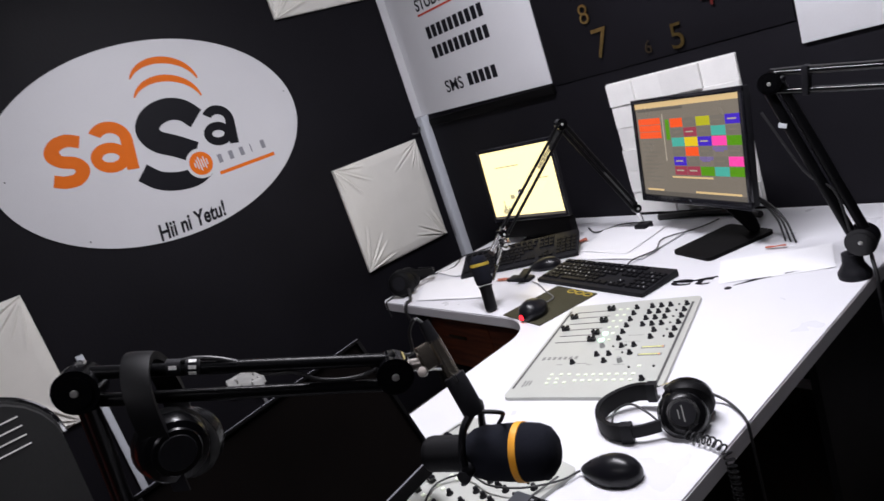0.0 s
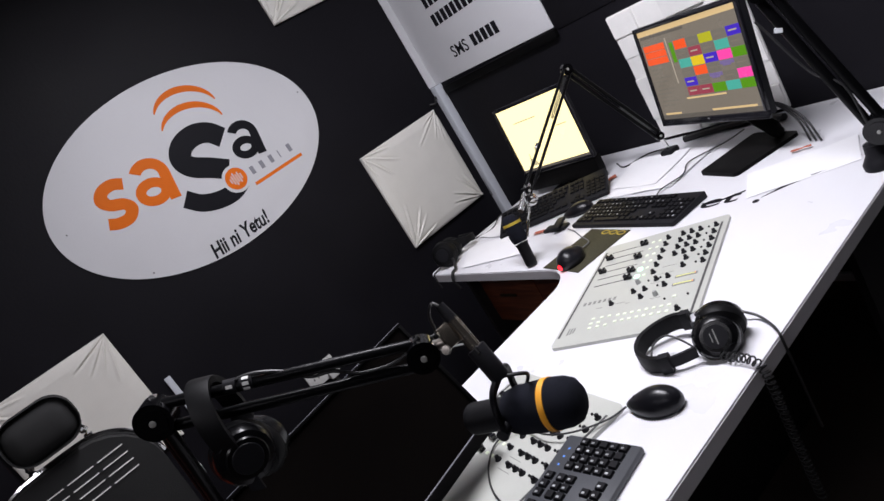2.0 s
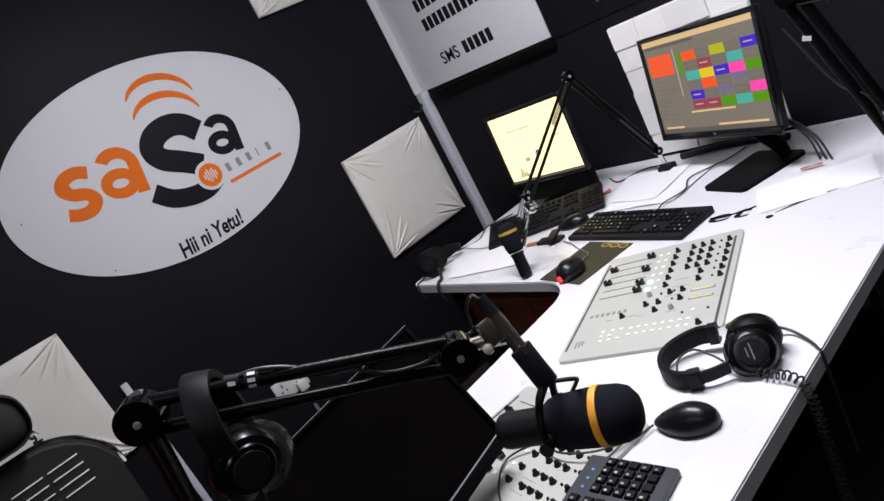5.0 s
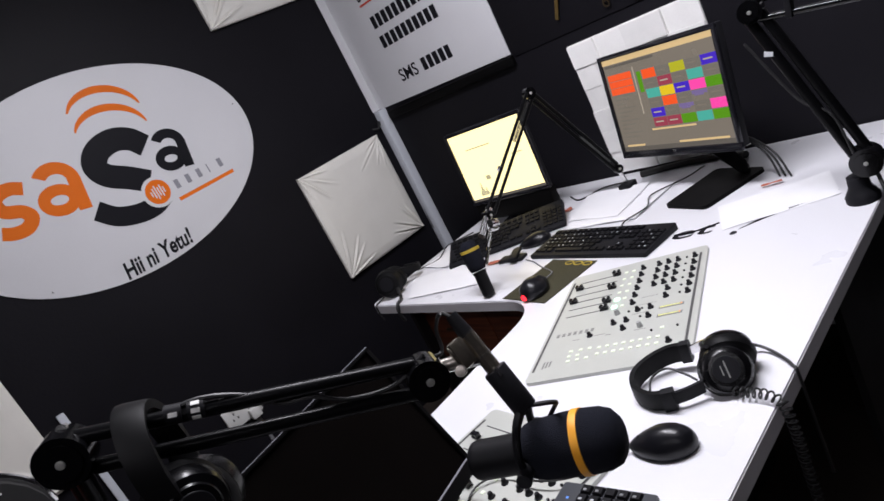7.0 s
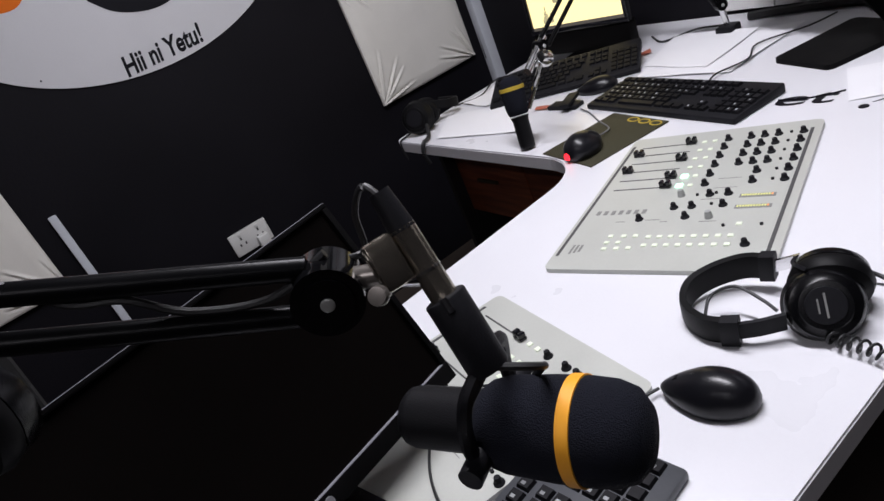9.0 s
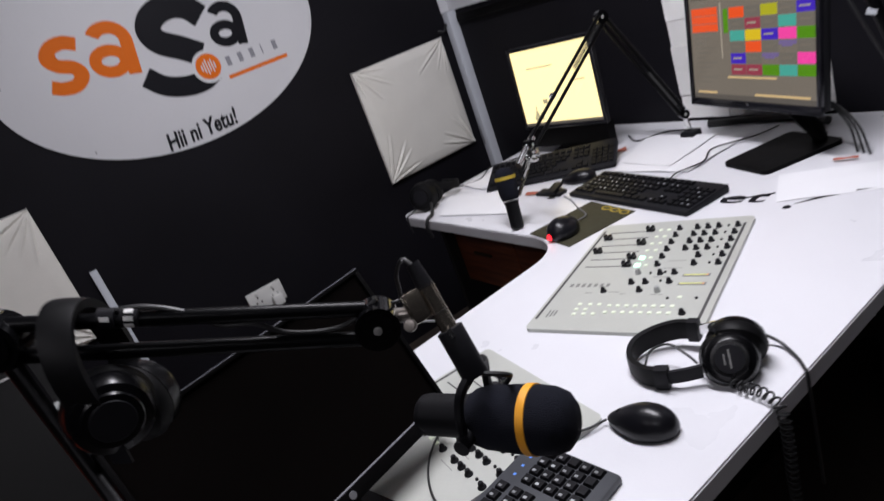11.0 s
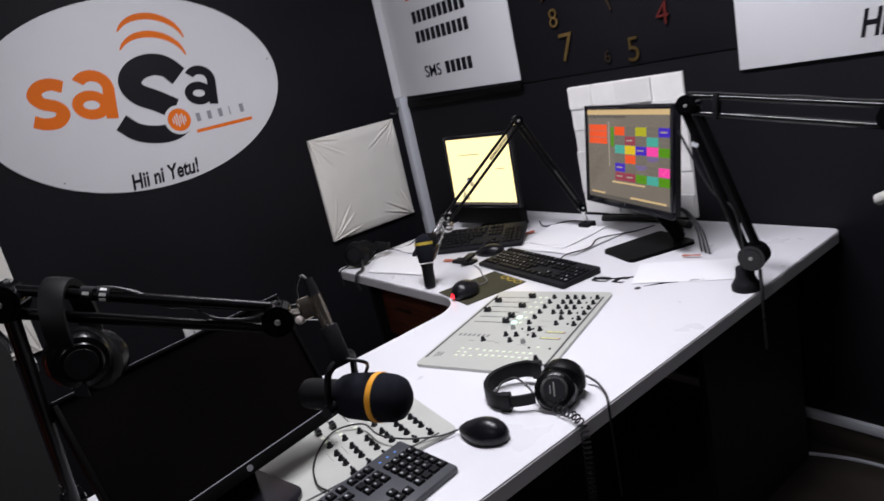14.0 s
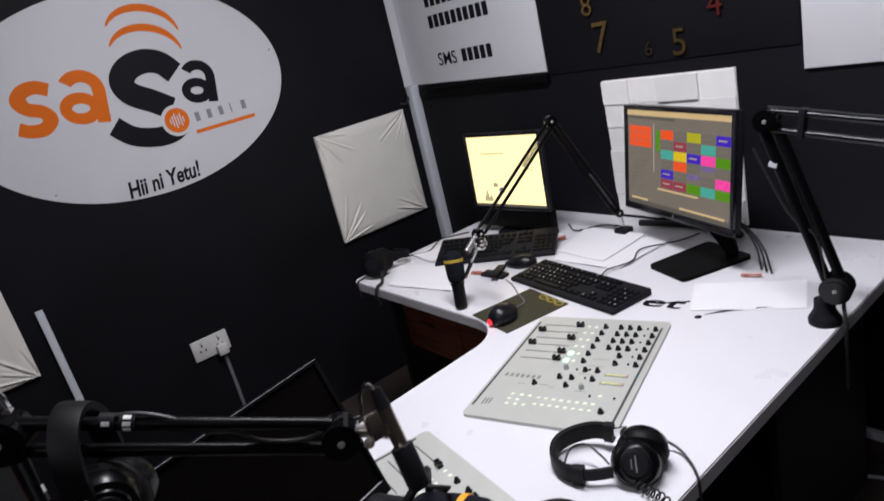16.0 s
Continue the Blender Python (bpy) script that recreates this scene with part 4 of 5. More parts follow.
# arm over the near end of the desk
E1, J1 = Vector((1.884, -1.950, 1.262)), Vector((2.040, -1.652, 1.142))
B1 = Vector((1.605, -1.972, DZ))
arm1 = thing("microphone_arm", "black sprung microphone arm over the near end of the desk", "microphone arm", group="microphone arms")
clamp_base(arm1, B1)
d, s, u = boom(arm1, B1 + Vector((0, 0, 0.085)), E1, 0.042, 0.0085, False, M_ARMB)
part("print_bar", bm_box(-0.006, 0.006, -0.0025, 0.0025, -0.010, 0.010), M_GKNOB, arm1, "pale printed bars", Matrix.Translation(E1.lerp(B1 + Vector((0, 0, 0.085)), 0.28) - s * 0.010 + u * 0.004) @ Matrix((u, s, d)).transposed().to_4x4())
part("side_plate", bm_box(-0.016, 0.016, -0.004, 0.004, -0.20, 0.20, 0.002), M_BLACK, arm1, "black plate between the rods", Matrix.Translation(E1.lerp(B1 + Vector((0, 0, 0.085)), 0.5)) @ Matrix((u, s, d)).transposed().to_4x4())
joint(arm1, B1 + Vector((0, 0, 0.078)), s, 0.022)
d, s, u = boom(arm1, E1, J1, 0.033, 0.0078, False, M_ARMB)
joint(arm1, E1, s, 0.026, 0.034)
joint(arm1, J1, s, 0.023, 0.034)
part("lock_knob", bm_tube(E1 - s * 0.016 + u * 0.022, E1 - s * 0.004 + u * 0.026, 0.005, seg=10), M_STEEL, arm1)
for f, turns in ((0.285, (15,)), (0.345, (60, 15, -30, 105))):
    p = E1.lerp(J1, f) + u * 0.0190
    tag = part("cable_label", bm_tube(p - d * 0.008, p + d * 0.008, 0.0098, seg=20), M_BLACK, arm1, "black wrapped cable label")
    for a in turns:
        q = p + (s * math.cos(radians(a)) + u * math.sin(radians(a))) * 0.0098
        r = (q - p).normalized()
        part("print_bar", bm_box(-0.0022, 0.0022, -0.0005, 0.0006, -0.0042, 0.0042), M_WHITEP, tag, "white printed bars", Matrix.Translation(q) @ Matrix((r.cross(d), r, d)).transposed().to_4x4())
part("cable", bm_cable([E1.lerp(J1, 0.24) + u * 0.020, E1.lerp(J1, 0.36) + u * 0.029, E1.lerp(J1, 0.48) + u * 0.022, E1.lerp(J1, 0.57) + u * 0.006, E1.lerp(J1, 0.66) + u * 0.006, E1.lerp(J1, 0.76) - u * 0.006, E1.lerp(J1, 0.9) - u * 0.002, J1 + u * 0.026]
    , 0.0028), M_CABLE, arm1, "black cable laced along the arm")

# microphone 1
MB, MT = Vector((2.013, -1.636, 1.004)), Vector((2.176, -1.550, 1.000))
ax = (MT - MB).normalized()
mrot = Matrix.Translation(MB) @ ax.to_track_quat("Z", "Y").to_matrix().to_4x4()


def studio_mic(label, m, band=0.157, foam=0.080, band_mat=M_YELLOW):
    mic = thing("studio_microphone", label, "microphone", m, group="studio microphones")
    part("body", bm_lathe([(0, 0), (0.021, 0.001), (0.0245, 0.005), (0.0262, 0.013), (0.0262, 0.085), (0.031, 0.095), (0, 0.096)]), M_MIC, mic, "dark metal rear body")
    part("foam_windscreen", bm_lathe([(0.030, foam), (0.034, foam + 0.006), (0.0375, foam + 0.02), (0.0395, foam + 0.06), (0.0395, 0.168), (0.038, 0.186), (0.033, 0.200), (0.022, 0.209), (0, 0.212)], seg=36), M_FOAM, mic, "black foam windscreen")
    part("band", bm_lathe([(0.0388, band - 0.005), (0.0408, band - 0.0045), (0.0408, band + 0.0055), (0.0388, band + 0.006)], seg=36), band_mat, mic, "yellow rubber band")
    part("rear_plate", bm_lathe([(0, -0.0005), (0.018, -0.0005), (0.018, 0.002)]), M_GLOSS, mic)
    return mic


mic1 = studio_mic("black broadcast microphone with foam cover and yellow band", mrot @ Matrix.Diagonal((0.895, 0.895, 0.862, 1)))
mrot = mic1.matrix_basis.copy()
mid = MB + ax * 0.074
hub = Vector((2.107, -1.604, 1.074))
acr = ax.cross(Vector((0, 0, 1))).normalized()
for sgn in (-1, 1):
    pts = [hub, hub.lerp(mid, 0.35) + acr * sgn * 0.030 + Vector((0, 0, 0.012)), mid + acr * sgn * 0.036 + Vector((0, 0, 0.020)), mid + acr * sgn * 0.036]
    yk = part("yoke", bm_cable([mrot.inverted() @ p for p in pts], 0.0055, 8, 6, flat=1.3), M_BLACK, mic1, "black yoke bracket")
    part("yoke_knob", bm_tube(mrot.inverted() @ (mid + acr * sgn * 0.028), mrot.inverted() @ (mid + acr * sgn * 0.050), 0.010, seg=14), M_BLACK, mic1, "black tilt knob")
top = Vector((2.073, -1.603, 1.163))
dd = (hub - top).normalized()
part("swivel", bm_tube(mrot.inverted() @ (hub - dd * 0.048), mrot.inverted() @ (hub + dd * 0.006), 0.0158, seg=20, bevel=0.002), M_BLACK, mic1, "black swivel barrel")
part("plug_sleeve", bm_tube(mrot.inverted() @ (top - dd * 0.002), mrot.inverted() @ (hub - dd * 0.046), 0.0102, seg=20), M_PLUG, mic1, "bright metal plug sleeve")
part("sleeve_ring", bm_tube(mrot.inverted() @ (top + dd * 0.027), mrot.inverted() @ (top + dd * 0.0285), 0.0106, seg=20), M_STEEL, mic1, "bright ring on the plug")
part("release_tab", bm_tube(mrot.inverted() @ (hub - dd * 0.050 + Vector((0.011, -0.006, 0.004))), mrot.inverted() @ (hub - dd * 0.040 + Vector((0.011, -0.006, 0.004))), 0.0035, seg=10), M_STEEL, mic1, "bright release tab")
part("plug_boot", bm_tube(mrot.inverted() @ (top - dd * 0.027), mrot.inverted() @ top, 0.0078, 0.0104, 16), M_BLACK, mic1)
part("cable_loop", bm_cable([mrot.inverted() @ p for p in (top - dd * 0.022, top - dd * 0.034 + Vector((-0.008, -0.004, -0.002)), top + Vector((-0.030, -0.012, 0.014)), top + Vector((-0.034, -0.016, -0.012)), J1 + Vector((-0.002, 0.012, 0.014)))], 0.0026), M_CABLE, mic1)
part("thumb_screw", bm_lathe([(0, 0.016), (0.011, 0.015), (0.012, 0.011), (0.012, 0.004), (0.005, 0.002), (0.005, -0.02)], mrot.inverted() @ Matrix.Translation(J1 + Vector((0.042, 0.016, -0.002))) @ Vector((0.62, -0.62, 0.48)).to_track_quat('Z', 'Y').to_matrix().to_4x4() @ Matrix.Diagonal((0.52, 0.52, 0.5, 1)), 20), M_SLEEVE, mic1, "bright thumb screw")
part("mount_stud", bm_tube(mrot.inverted() @ (J1 + Vector((0.0, 0.01, 0.0))), mrot.inverted() @ (hub - dd * 0.062), 0.0065, seg=12), M_STEEL, mic1, "bright mounting stud")
br_a, br_b = J1 + Vector((0.012, 0.016, 0.002)), hub - dd * 0.052
part("bracket", bm_tube(mrot.inverted() @ br_a, mrot.inverted() @ (br_a.lerp(br_b, 0.55) + Vector((0, 0, 0.010))), 0.0085, seg=14), M_SLEEVE, mic1, "dull metal bracket")
part("bracket", bm_box(-0.010, 0.010, -0.006, 0.006, -0.016, 0.016, 0.003), M_PLUG, mic1, "bright metal fork", mrot.inverted() @ Matrix.Translation(J1 + Vector((0.036, 0.030, 0.010))) @ dd.to_track_quat("Z", "Y").to_matrix().to_4x4())
part("mic_lead", bm_cable([mrot.inverted() @ p for p in (hub + Vector((0.01, 0.0, 0.0)), hub + Vector((0.022, 0.022, -0.012)), mid + ax * 0.045 - acr * 0.012 + Vector((0, 0, 0.044)), mid + ax * 0.030 - acr * 0.022 + Vector((0, 0, 0.026)))], 0.003), M_CABLE, mic1, "black lead into the body")

# arm in front of the small monitor
B2, K2, E2, C2 = Vector((1.268, -0.155, DZ)), Vector((1.268, -0.168, 0.832)), Vector((1.186, -0.333, 1.201)), Vector((1.225, -0.755, 0.972))
arm2 = thing("microphone_arm", "thin black sprung microphone arm clamped at the back of the desk", "microphone arm", group="microphone arms")
part("clamp", bm_box(1.245, 1.293, -0.180, -0.130, DZ, DZ + 0.022, 0.005), M_BLACK, arm2)
part("post", bm_tube(B2 + Vector((0, 0, 0.02)), K2, 0.008, seg=12), M_STEEL, arm2, "bright metal post")
d, s, u = boom(arm2, K2, E2, 0.019, 0.0068, True, M_ARMB)
joint(arm2, K2, s, 0.015, 0.022)
joint(arm2, E2, s, 0.019, 0.026)
d, s, u = boom(arm2, E2 + Vector((0.005, 0.004, 0)), C2 + Vector((0.005, 0.004, 0)), 0.029, 0.0052, True, M_ARMB)
joint(arm2, C2, s, 0.015, 0.024)
part("ring_clip", bm_tube(E2.lerp(C2, 0.66) + u * 0.012 - d * 0.006, E2.lerp(C2, 0.66) + u * 0.012 + d * 0.006, 0.009, seg=10), M_STEEL, arm2, "bright clip")
mic2 = studio_mic("black microphone with yellow band hanging head up", Matrix.Translation((1.170, -0.836, DZ + 0.002)) @ Vector((-0.028, 0.032, 0.176)).to_track_quat("Z", "Y").to_matrix().to_4x4() @ Matrix.Diagonal((0.74, 0.74, 0.84, 1)), 0.176, 0.100, M_PADY)
inv2 = mic2.matrix_world.inverted()
part("yoke", bm_cable([inv2 @ Vector(p) for p in ((1.246, -0.771, 0.955), (1.228, -0.800, 0.905), (1.196, -0.815, 0.850))], 0.008, 8), M_STEEL, mic2, "bright metal yoke")
part("stud", bm_tube(inv2 @ Vector((1.222, -0.735, 0.986)), inv2 @ Vector((1.240, -0.822, 0.940)), 0.013, seg=14), M_STEEL, mic2, "bright mounting stud")

part("clamp_knob", bm_lathe([(0, 0.018), (0.014, 0.016), (0.020, 0.004), (0.018, -0.012), (0, -0.014)], inv2 @ pose(1.246, -0.771, 0.950, 60, 20, 0), 16), M_STEEL, mic2, "bright clamp knob")

# arm at the free edge of the desk
B3, K3, E3, P3 = Vector((2.078, -0.500, DZ)), Vector((2.106, -0.500, 0.842)), Vector((1.990, -0.522, 1.225)), Vector((2.426, -0.537, 1.166))
arm3 = thing("microphone_arm", "heavy black microphone arm mounted at the free edge of the desk", "microphone arm", group="microphone arms")
clamp_base(arm3, B3, 0.034)
part("post", bm_tube(B3 + Vector((0, 0, 0.05)), K3, 0.015, seg=14), M_BLACK, arm3)
d, s, u = boom(arm3, K3, E3, 0.028, 0.0110, False, M_ARMB)
joint(arm3, K3, s, 0.032, 0.046)
joint(arm3, E3, s, 0.025, 0.036)
part("print_bar", bm_box(-0.009, 0.009, -0.003, 0.003, -0.005, 0.005), M_LEGEND, arm3, "pale printed bars", Matrix.Translation(K3.lerp(E3, 0.745) + Vector((-0.020, -0.012, 0.0))) @ pose(0, 0, 0, 0, 15, 0))
d, s, u = boom(arm3, E3, P3, 0.040, 0.0068, False)
part("cable", bm_cable([E3 + u * 0.028, E3.lerp(P3, 0.2) + u * 0.0295, E3.lerp(P3, 0.45) + u * 0.0285, E3.lerp(P3, 0.6) + u * 0.0310, E3.lerp(P3, 0.82) + u * 0.0280, P3 + u * 0.030], 0.0024), M_CABLE, arm3, "black cable laced along the upper rod")
part("tie", bm_box(-0.007, 0.007, -0.010, 0.010, -0.030, 0.032, 0.003), M_BLACK, arm3, "black cable tie", Matrix.Translation(E3.lerp(P3, 0.17)) @ Matrix((d, s, u)).transposed().to_4x4())
joint(arm3, P3, s, 0.025, 0.036)
part("cable", bm_cable([K3 + Vector((0.012, 0.0, -0.036)), B3 + Vector((0.046, -0.012, 0.045)), B3 + Vector((0.054, -0.024, 0.018)), B3 + Vector((0.056, -0.030, -0.02)), B3 + Vector((0.056, -0.030, -0.14))], 0.0042), M_CABLE, arm3, "black cable down the desk edge")
part("cable", bm_cable([E3 + Vector((-0.03, -0.01, -0.06)), K3.lerp(E3, 0.45) + Vector((-0.03, -0.012, 0)), K3 + Vector((-0.034, -0.012, 0.12)), K3 + Vector((-0.012, -0.02, 0.02))], 0.003), M_CABLE, arm3, "black cable along the arm")
mic3 = thing("studio_microphone", "grey cylindrical microphone hanging from the heavy arm", "microphone", group="studio microphones")
part("body", bm_tube((2.404, -0.570, 1.011), (2.545, -0.590, 1.082), 0.0118, seg=20, bevel=0.003), M_PALE, mic3, "pale grey metal body")
part("grille", bm_tube((2.545, -0.590, 1.082), (2.590, -0.596, 1.105), 0.0185, 0.016, seg=20), M_BLACK, mic3)
part("plug_sleeve", bm_tube((2.500, -0.556, 1.190), (2.505, -0.558, 1.135), 0.0105, seg=18), M_PLUG, mic3, "bright metal plug sleeve")
part("barrel", bm_tube((2.505, -0.558, 1.136), (2.512, -0.562, 1.085), 0.0165, seg=18), M_BLACK, mic3, "black swivel barrel")
part("thumb_screw", bm_lathe([(0, 0.012), (0.011, 0.011), (0.012, 0.004), (0.005, 0.002), (0.005, -0.02)], Matrix.Translation((2.468, -0.556, 1.160)) @ Vector((0.3, -0.9, 0.3)).to_track_quat("Z", "Y").to_matrix().to_4x4(), 18), M_STEEL, mic3, "bright thumb screw")
part("stud", bm_tube(P3 + Vector((0.02, 0, 0)), (2.502, -0.556, 1.165), 0.0075, seg=12), M_STEEL, mic3, "bright mounting stud")
part("cable_loop", bm_cable([(2.500, -0.556, 1.192), (2.494, -0.555, 1.215), (2.472, -0.553, 1.216), (2.458, -0.550, 1.196), (2.452, -0.545, 1.180)], 0.0026), M_CABLE, mic3, "black cable loop")


# ---- headphones ----
def cup(parent, c, n, r=0.048, t=0.030, label="closed ear cup", printed=True, material=M_BLACK):
    m = parent.matrix_world.inverted() @ Matrix.Translation(c) @ Vector(n).to_track_quat("Z", "Y").to_matrix().to_4x4()
    k = part("ear_cup", bm_lathe([(0, t), (r * 0.55, t), (r * 0.66, t * 0.98), (r * 0.70, t * 0.88), (r * 0.88, t * 0.78), (r * 0.97, t * 0.5), (r, 0.0), (r * 0.9, -0.002), (0, -0.002)], seg=32), material, parent, label, m)
    part("ear_pad", bm_lathe([(r * 0.42, -0.006), (r * 0.55, -0.020), (r * 0.80, -0.026), (r * 1.0, -0.020), (r * 1.07, -0.010), (r * 1.0, -0.001), (r * 0.6, -0.001)], seg=32), M_RUB, k, "soft black ear pad")
    part("cap_plate", bm_lathe([(0, t + 0.0016), (r * 0.50, t + 0.0012), (r * 0.52, t)], seg=28), M_BLACK, k)
    if not printed:
        return
    part("print_bar", bm_box(-0.0011, 0.0011, -r * 0.34, r * 0.34, t + 0.0012, t + 0.0022), M_PRINT, k, "faint grey print")
    part("print_bar", bm_box(-0.0085, -0.0068, -r * 0.2, r * 0.2, t + 0.0012, t + 0.0022), M_PRINT, k)


def strip(pts, width_dirs, w, t, n=5):
    """A flat band of width w along pts, lying across the given direction."""
    path = smooth_path(pts, n)
    bm = bmesh.new()
    rows2 = []
    wd = Vector(width_dirs).normalized()
    for i, p in enumerate(path):
        d2 = (path[min(i + 1, len(path) - 1)] - path[max(i - 1, 0)]).normalized()
        nn = d2.cross(wd).normalized()
        ring = []
        for a, b in ((-0.5, -0.5), (-0.3, -0.6), (0.3, -0.6), (0.5, -0.5), (0.5, 0.5), (0.3, 0.6), (-0.3, 0.6), (-0.5, 0.5)):
            ring.append(bm.verts.new(p + wd * w * a + nn * t * b))
        rows2.append(ring)
    for p, q in zip(rows2, rows2[1:]):
        for k in range(8):
            bm.faces.new((p[k], p[(k + 1) % 8], q[(k + 1) % 8], q[k]))
    bm.faces.new(rows2[0][::-1])
    bm.faces.new(rows2[-1])
    return bm


hp = thing("headphones", "black closed headphones lying on the white desk", "headphones", pose(1.97, -1.14, DZ))
hi = hp.matrix_world.inverted()
band_pts = [(1.962, -1.120, 0.787), (1.930, -1.128, 0.785), (1.901, -1.155, 0.780), (1.889, -1.190, 0.775), (1.906, -1.224, 0.771), (1.942, -1.239, 0.770), (1.975, -1.234, 0.771)]
part("headband", strip([hi @ Vector(p) for p in band_pts], (0.10, -0.05, 1), 0.036, 0.009), M_RUB, hp, "padded black headband")
for q in (((1.950, -1.123, 0.786), (1.968, -1.119, 0.788)), ((1.966, -1.237, 0.770), (1.986, -1.229, 0.772))):
    part("band_end", strip([hi @ Vector(p) for p in q], (0.10, -0.05, 1), 0.040, 0.014, 2), M_BLACK, hp, "black plastic band end")
part("slider", strip([hi @ Vector(p) for p in ((1.984, -1.230, 0.772), (2.004, -1.216, 0.774), (2.024, -1.196, 0.776))], (0.1, -0.05, 1), 0.024, 0.005), M_BLACK, hp, "black slider arm")
part("slider", strip([hi @ Vector(p) for p in ((1.966, -1.119, 0.788), (1.982, -1.114, 0.794), (1.996, -1.111, 0.800))], (0.1, -0.05, 1), 0.018, 0.004), M_STEEL, hp, "bright slider end")
cup(hp, Vector((2.051, -1.164, 0.786)), (0.52, -0.66, 0.56), 0.0415, 0.018, material=M_EARCUP)
cup(hp, Vector((2.034, -1.118, 0.789)), (-0.42, 0.78, 0.20), 0.0425, 0.016, material=M_EARCUP)
part("yoke", strip([hi @ Vector(p) for p in ((1.992, -1.112, 0.804), (2.004, -1.138, 0.814), (2.030, -1.156, 0.824))], (0.46, -0.70, 0.55), 0.012, 0.004), M_BLACK, hp, "black cup yoke")
part("cup_lead", bm_cable([hi @ Vector(p) for p in ((1.935, -1.226, 0.770), (1.926, -1.196, 0.782), (1.950, -1.178, 0.792), (1.985, -1.180, 0.784), (2.006, -1.184, 0.776))], 0.0022), M_CABLE, hp)
part("lead", bm_cable([hi @ Vector(p) for p in ((2.044, -1.068, 0.770), (2.070, -1.066, 0.760), (2.104, -1.084, 0.756), (2.128, -1.105, 0.755), (2.138, -1.116, 0.738), (2.138, -1.12, 0.55))], 0.0026), M_CABLE, hp, "black straight lead over the edge")
coil = []
base_path = smooth_path([(2.050, -1.180, 0.760), (2.074, -1.188, 0.762), (2.096, -1.189, 0.763), (2.120, -1.191, 0.763), (2.142, -1.196, 0.752), (2.148, -1.200, 0.71), (2.147, -1.205, 0.62), (2.146, -1.21, 0.47)], 110)
run = 0.0
for i, p in enumerate(base_path):
    run += (p - base_path[max(i - 1, 0)]).length
    a = run * 2 * math.pi / 0.0105
    d2 = (base_path[min(i + 1, len(base_path) - 1)] - base_path[max(i - 1, 0)]).normalized()
    s2 = d2.cross(Vector((0.3, 0.2, 1))).normalized()
    coil.append(hi @ (p + 0.0075 * (math.cos(a) * s2 + math.sin(a) * s2.cross(d2))))
part("coiled_lead", bm_cable(coil, 0.0017, 6, 0), M_CABLE, hp, "black coiled lead hanging over the edge")

hp2 = thing("headphones", "black headphones hung over the microphone arm", "headphones", Matrix.Translation(E1.lerp(J1, 0.22)))
h2 = hp2.matrix_world.inverted()
hc = E1.lerp(J1, 0.21)
ad = (J1 - E1).normalized()
sd = ad.cross(Vector((0, 0, 1))).normalized()
pts = []
for i in range(13):
    a = radians(-42 + 264 * i / 12)
    pts.append(h2 @ (hc + sd * 0.052 * math.cos(a) + Vector((0, 0, -0.026 + 0.060 * math.sin(a)))))
part("headband", strip(pts, h2.to_3x3() @ ad, 0.030, 0.009, 3), M_RUB, hp2, "padded black headband")
for sgn in (-1, 1):
    c0 = hc + sd * sgn * 0.030 + Vector((0, 0, -0.080 + 0.012 * sgn)) + ad * 0.004
    cup(hp2, c0, sd * sgn + ad * 0.5 + Vector((0, 0, 0.1)), 0.040, 0.024, printed=False, material=M_EARCUP)
    part("slider", strip([h2 @ (hc + sd * sgn * 0.046 + Vector((0, 0, -0.075))), h2 @ (hc + sd * sgn * 0.050 + Vector((0, 0, -0.115)))], h2.to_3x3() @ ad, 0.018, 0.004, 3), M_BLACK, hp2)

hp3 = thing("headphones", "small black headphones at the far corner of the desk", "headphones", pose(0.64, -0.78, DZ))
cup(hp3, Vector((0.625, -0.80, DZ + 0.052)), (0.55, -0.75, 0.25), 0.050, 0.024, printed=False, material=M_RUB)
cup(hp3, Vector((0.585, -0.735, DZ + 0.046)), (-0.5, 0.75, 0.25), 0.042, 0.022, printed=False, material=M_RUB)
h3 = hp3.matrix_world.inverted()
part("headband", strip([h3 @ Vector(p) for p in ((0.60, -0.775, DZ + 0.070), (0.62, -0.73, DZ + 0.062), (0.635, -0.68, DZ + 0.045), (0.62, -0.64, DZ + 0.036), (0.58, -0.68, DZ + 0.05))], (0, 0.2, 1), 0.026, 0.007), M_RUB, hp3)
part("lead", bm_cable([h3 @ Vector(p) for p in ((0.665, -0.80, DZ + 0.03), (0.712, -0.835, DZ + 0.010), (0.726, -0.866, DZ + 0.006), (0.728, -0.880, DZ - 0.02), (0.728, -0.872, DZ - 0.06))], 0.006), M_CABLE, hp3, "thick black lead over the edge")
part("lead", bm_cable([h3 @ Vector(p) for p in ((0.60, -0.80, DZ + 0.02), (0.585, -0.84, DZ + 0.006), (0.588, -0.866, DZ + 0.003), (0.59, -0.872, DZ - 0.02), (0.59, -0.868, DZ - 0.06))], 0.003), M_CABLE, hp3)


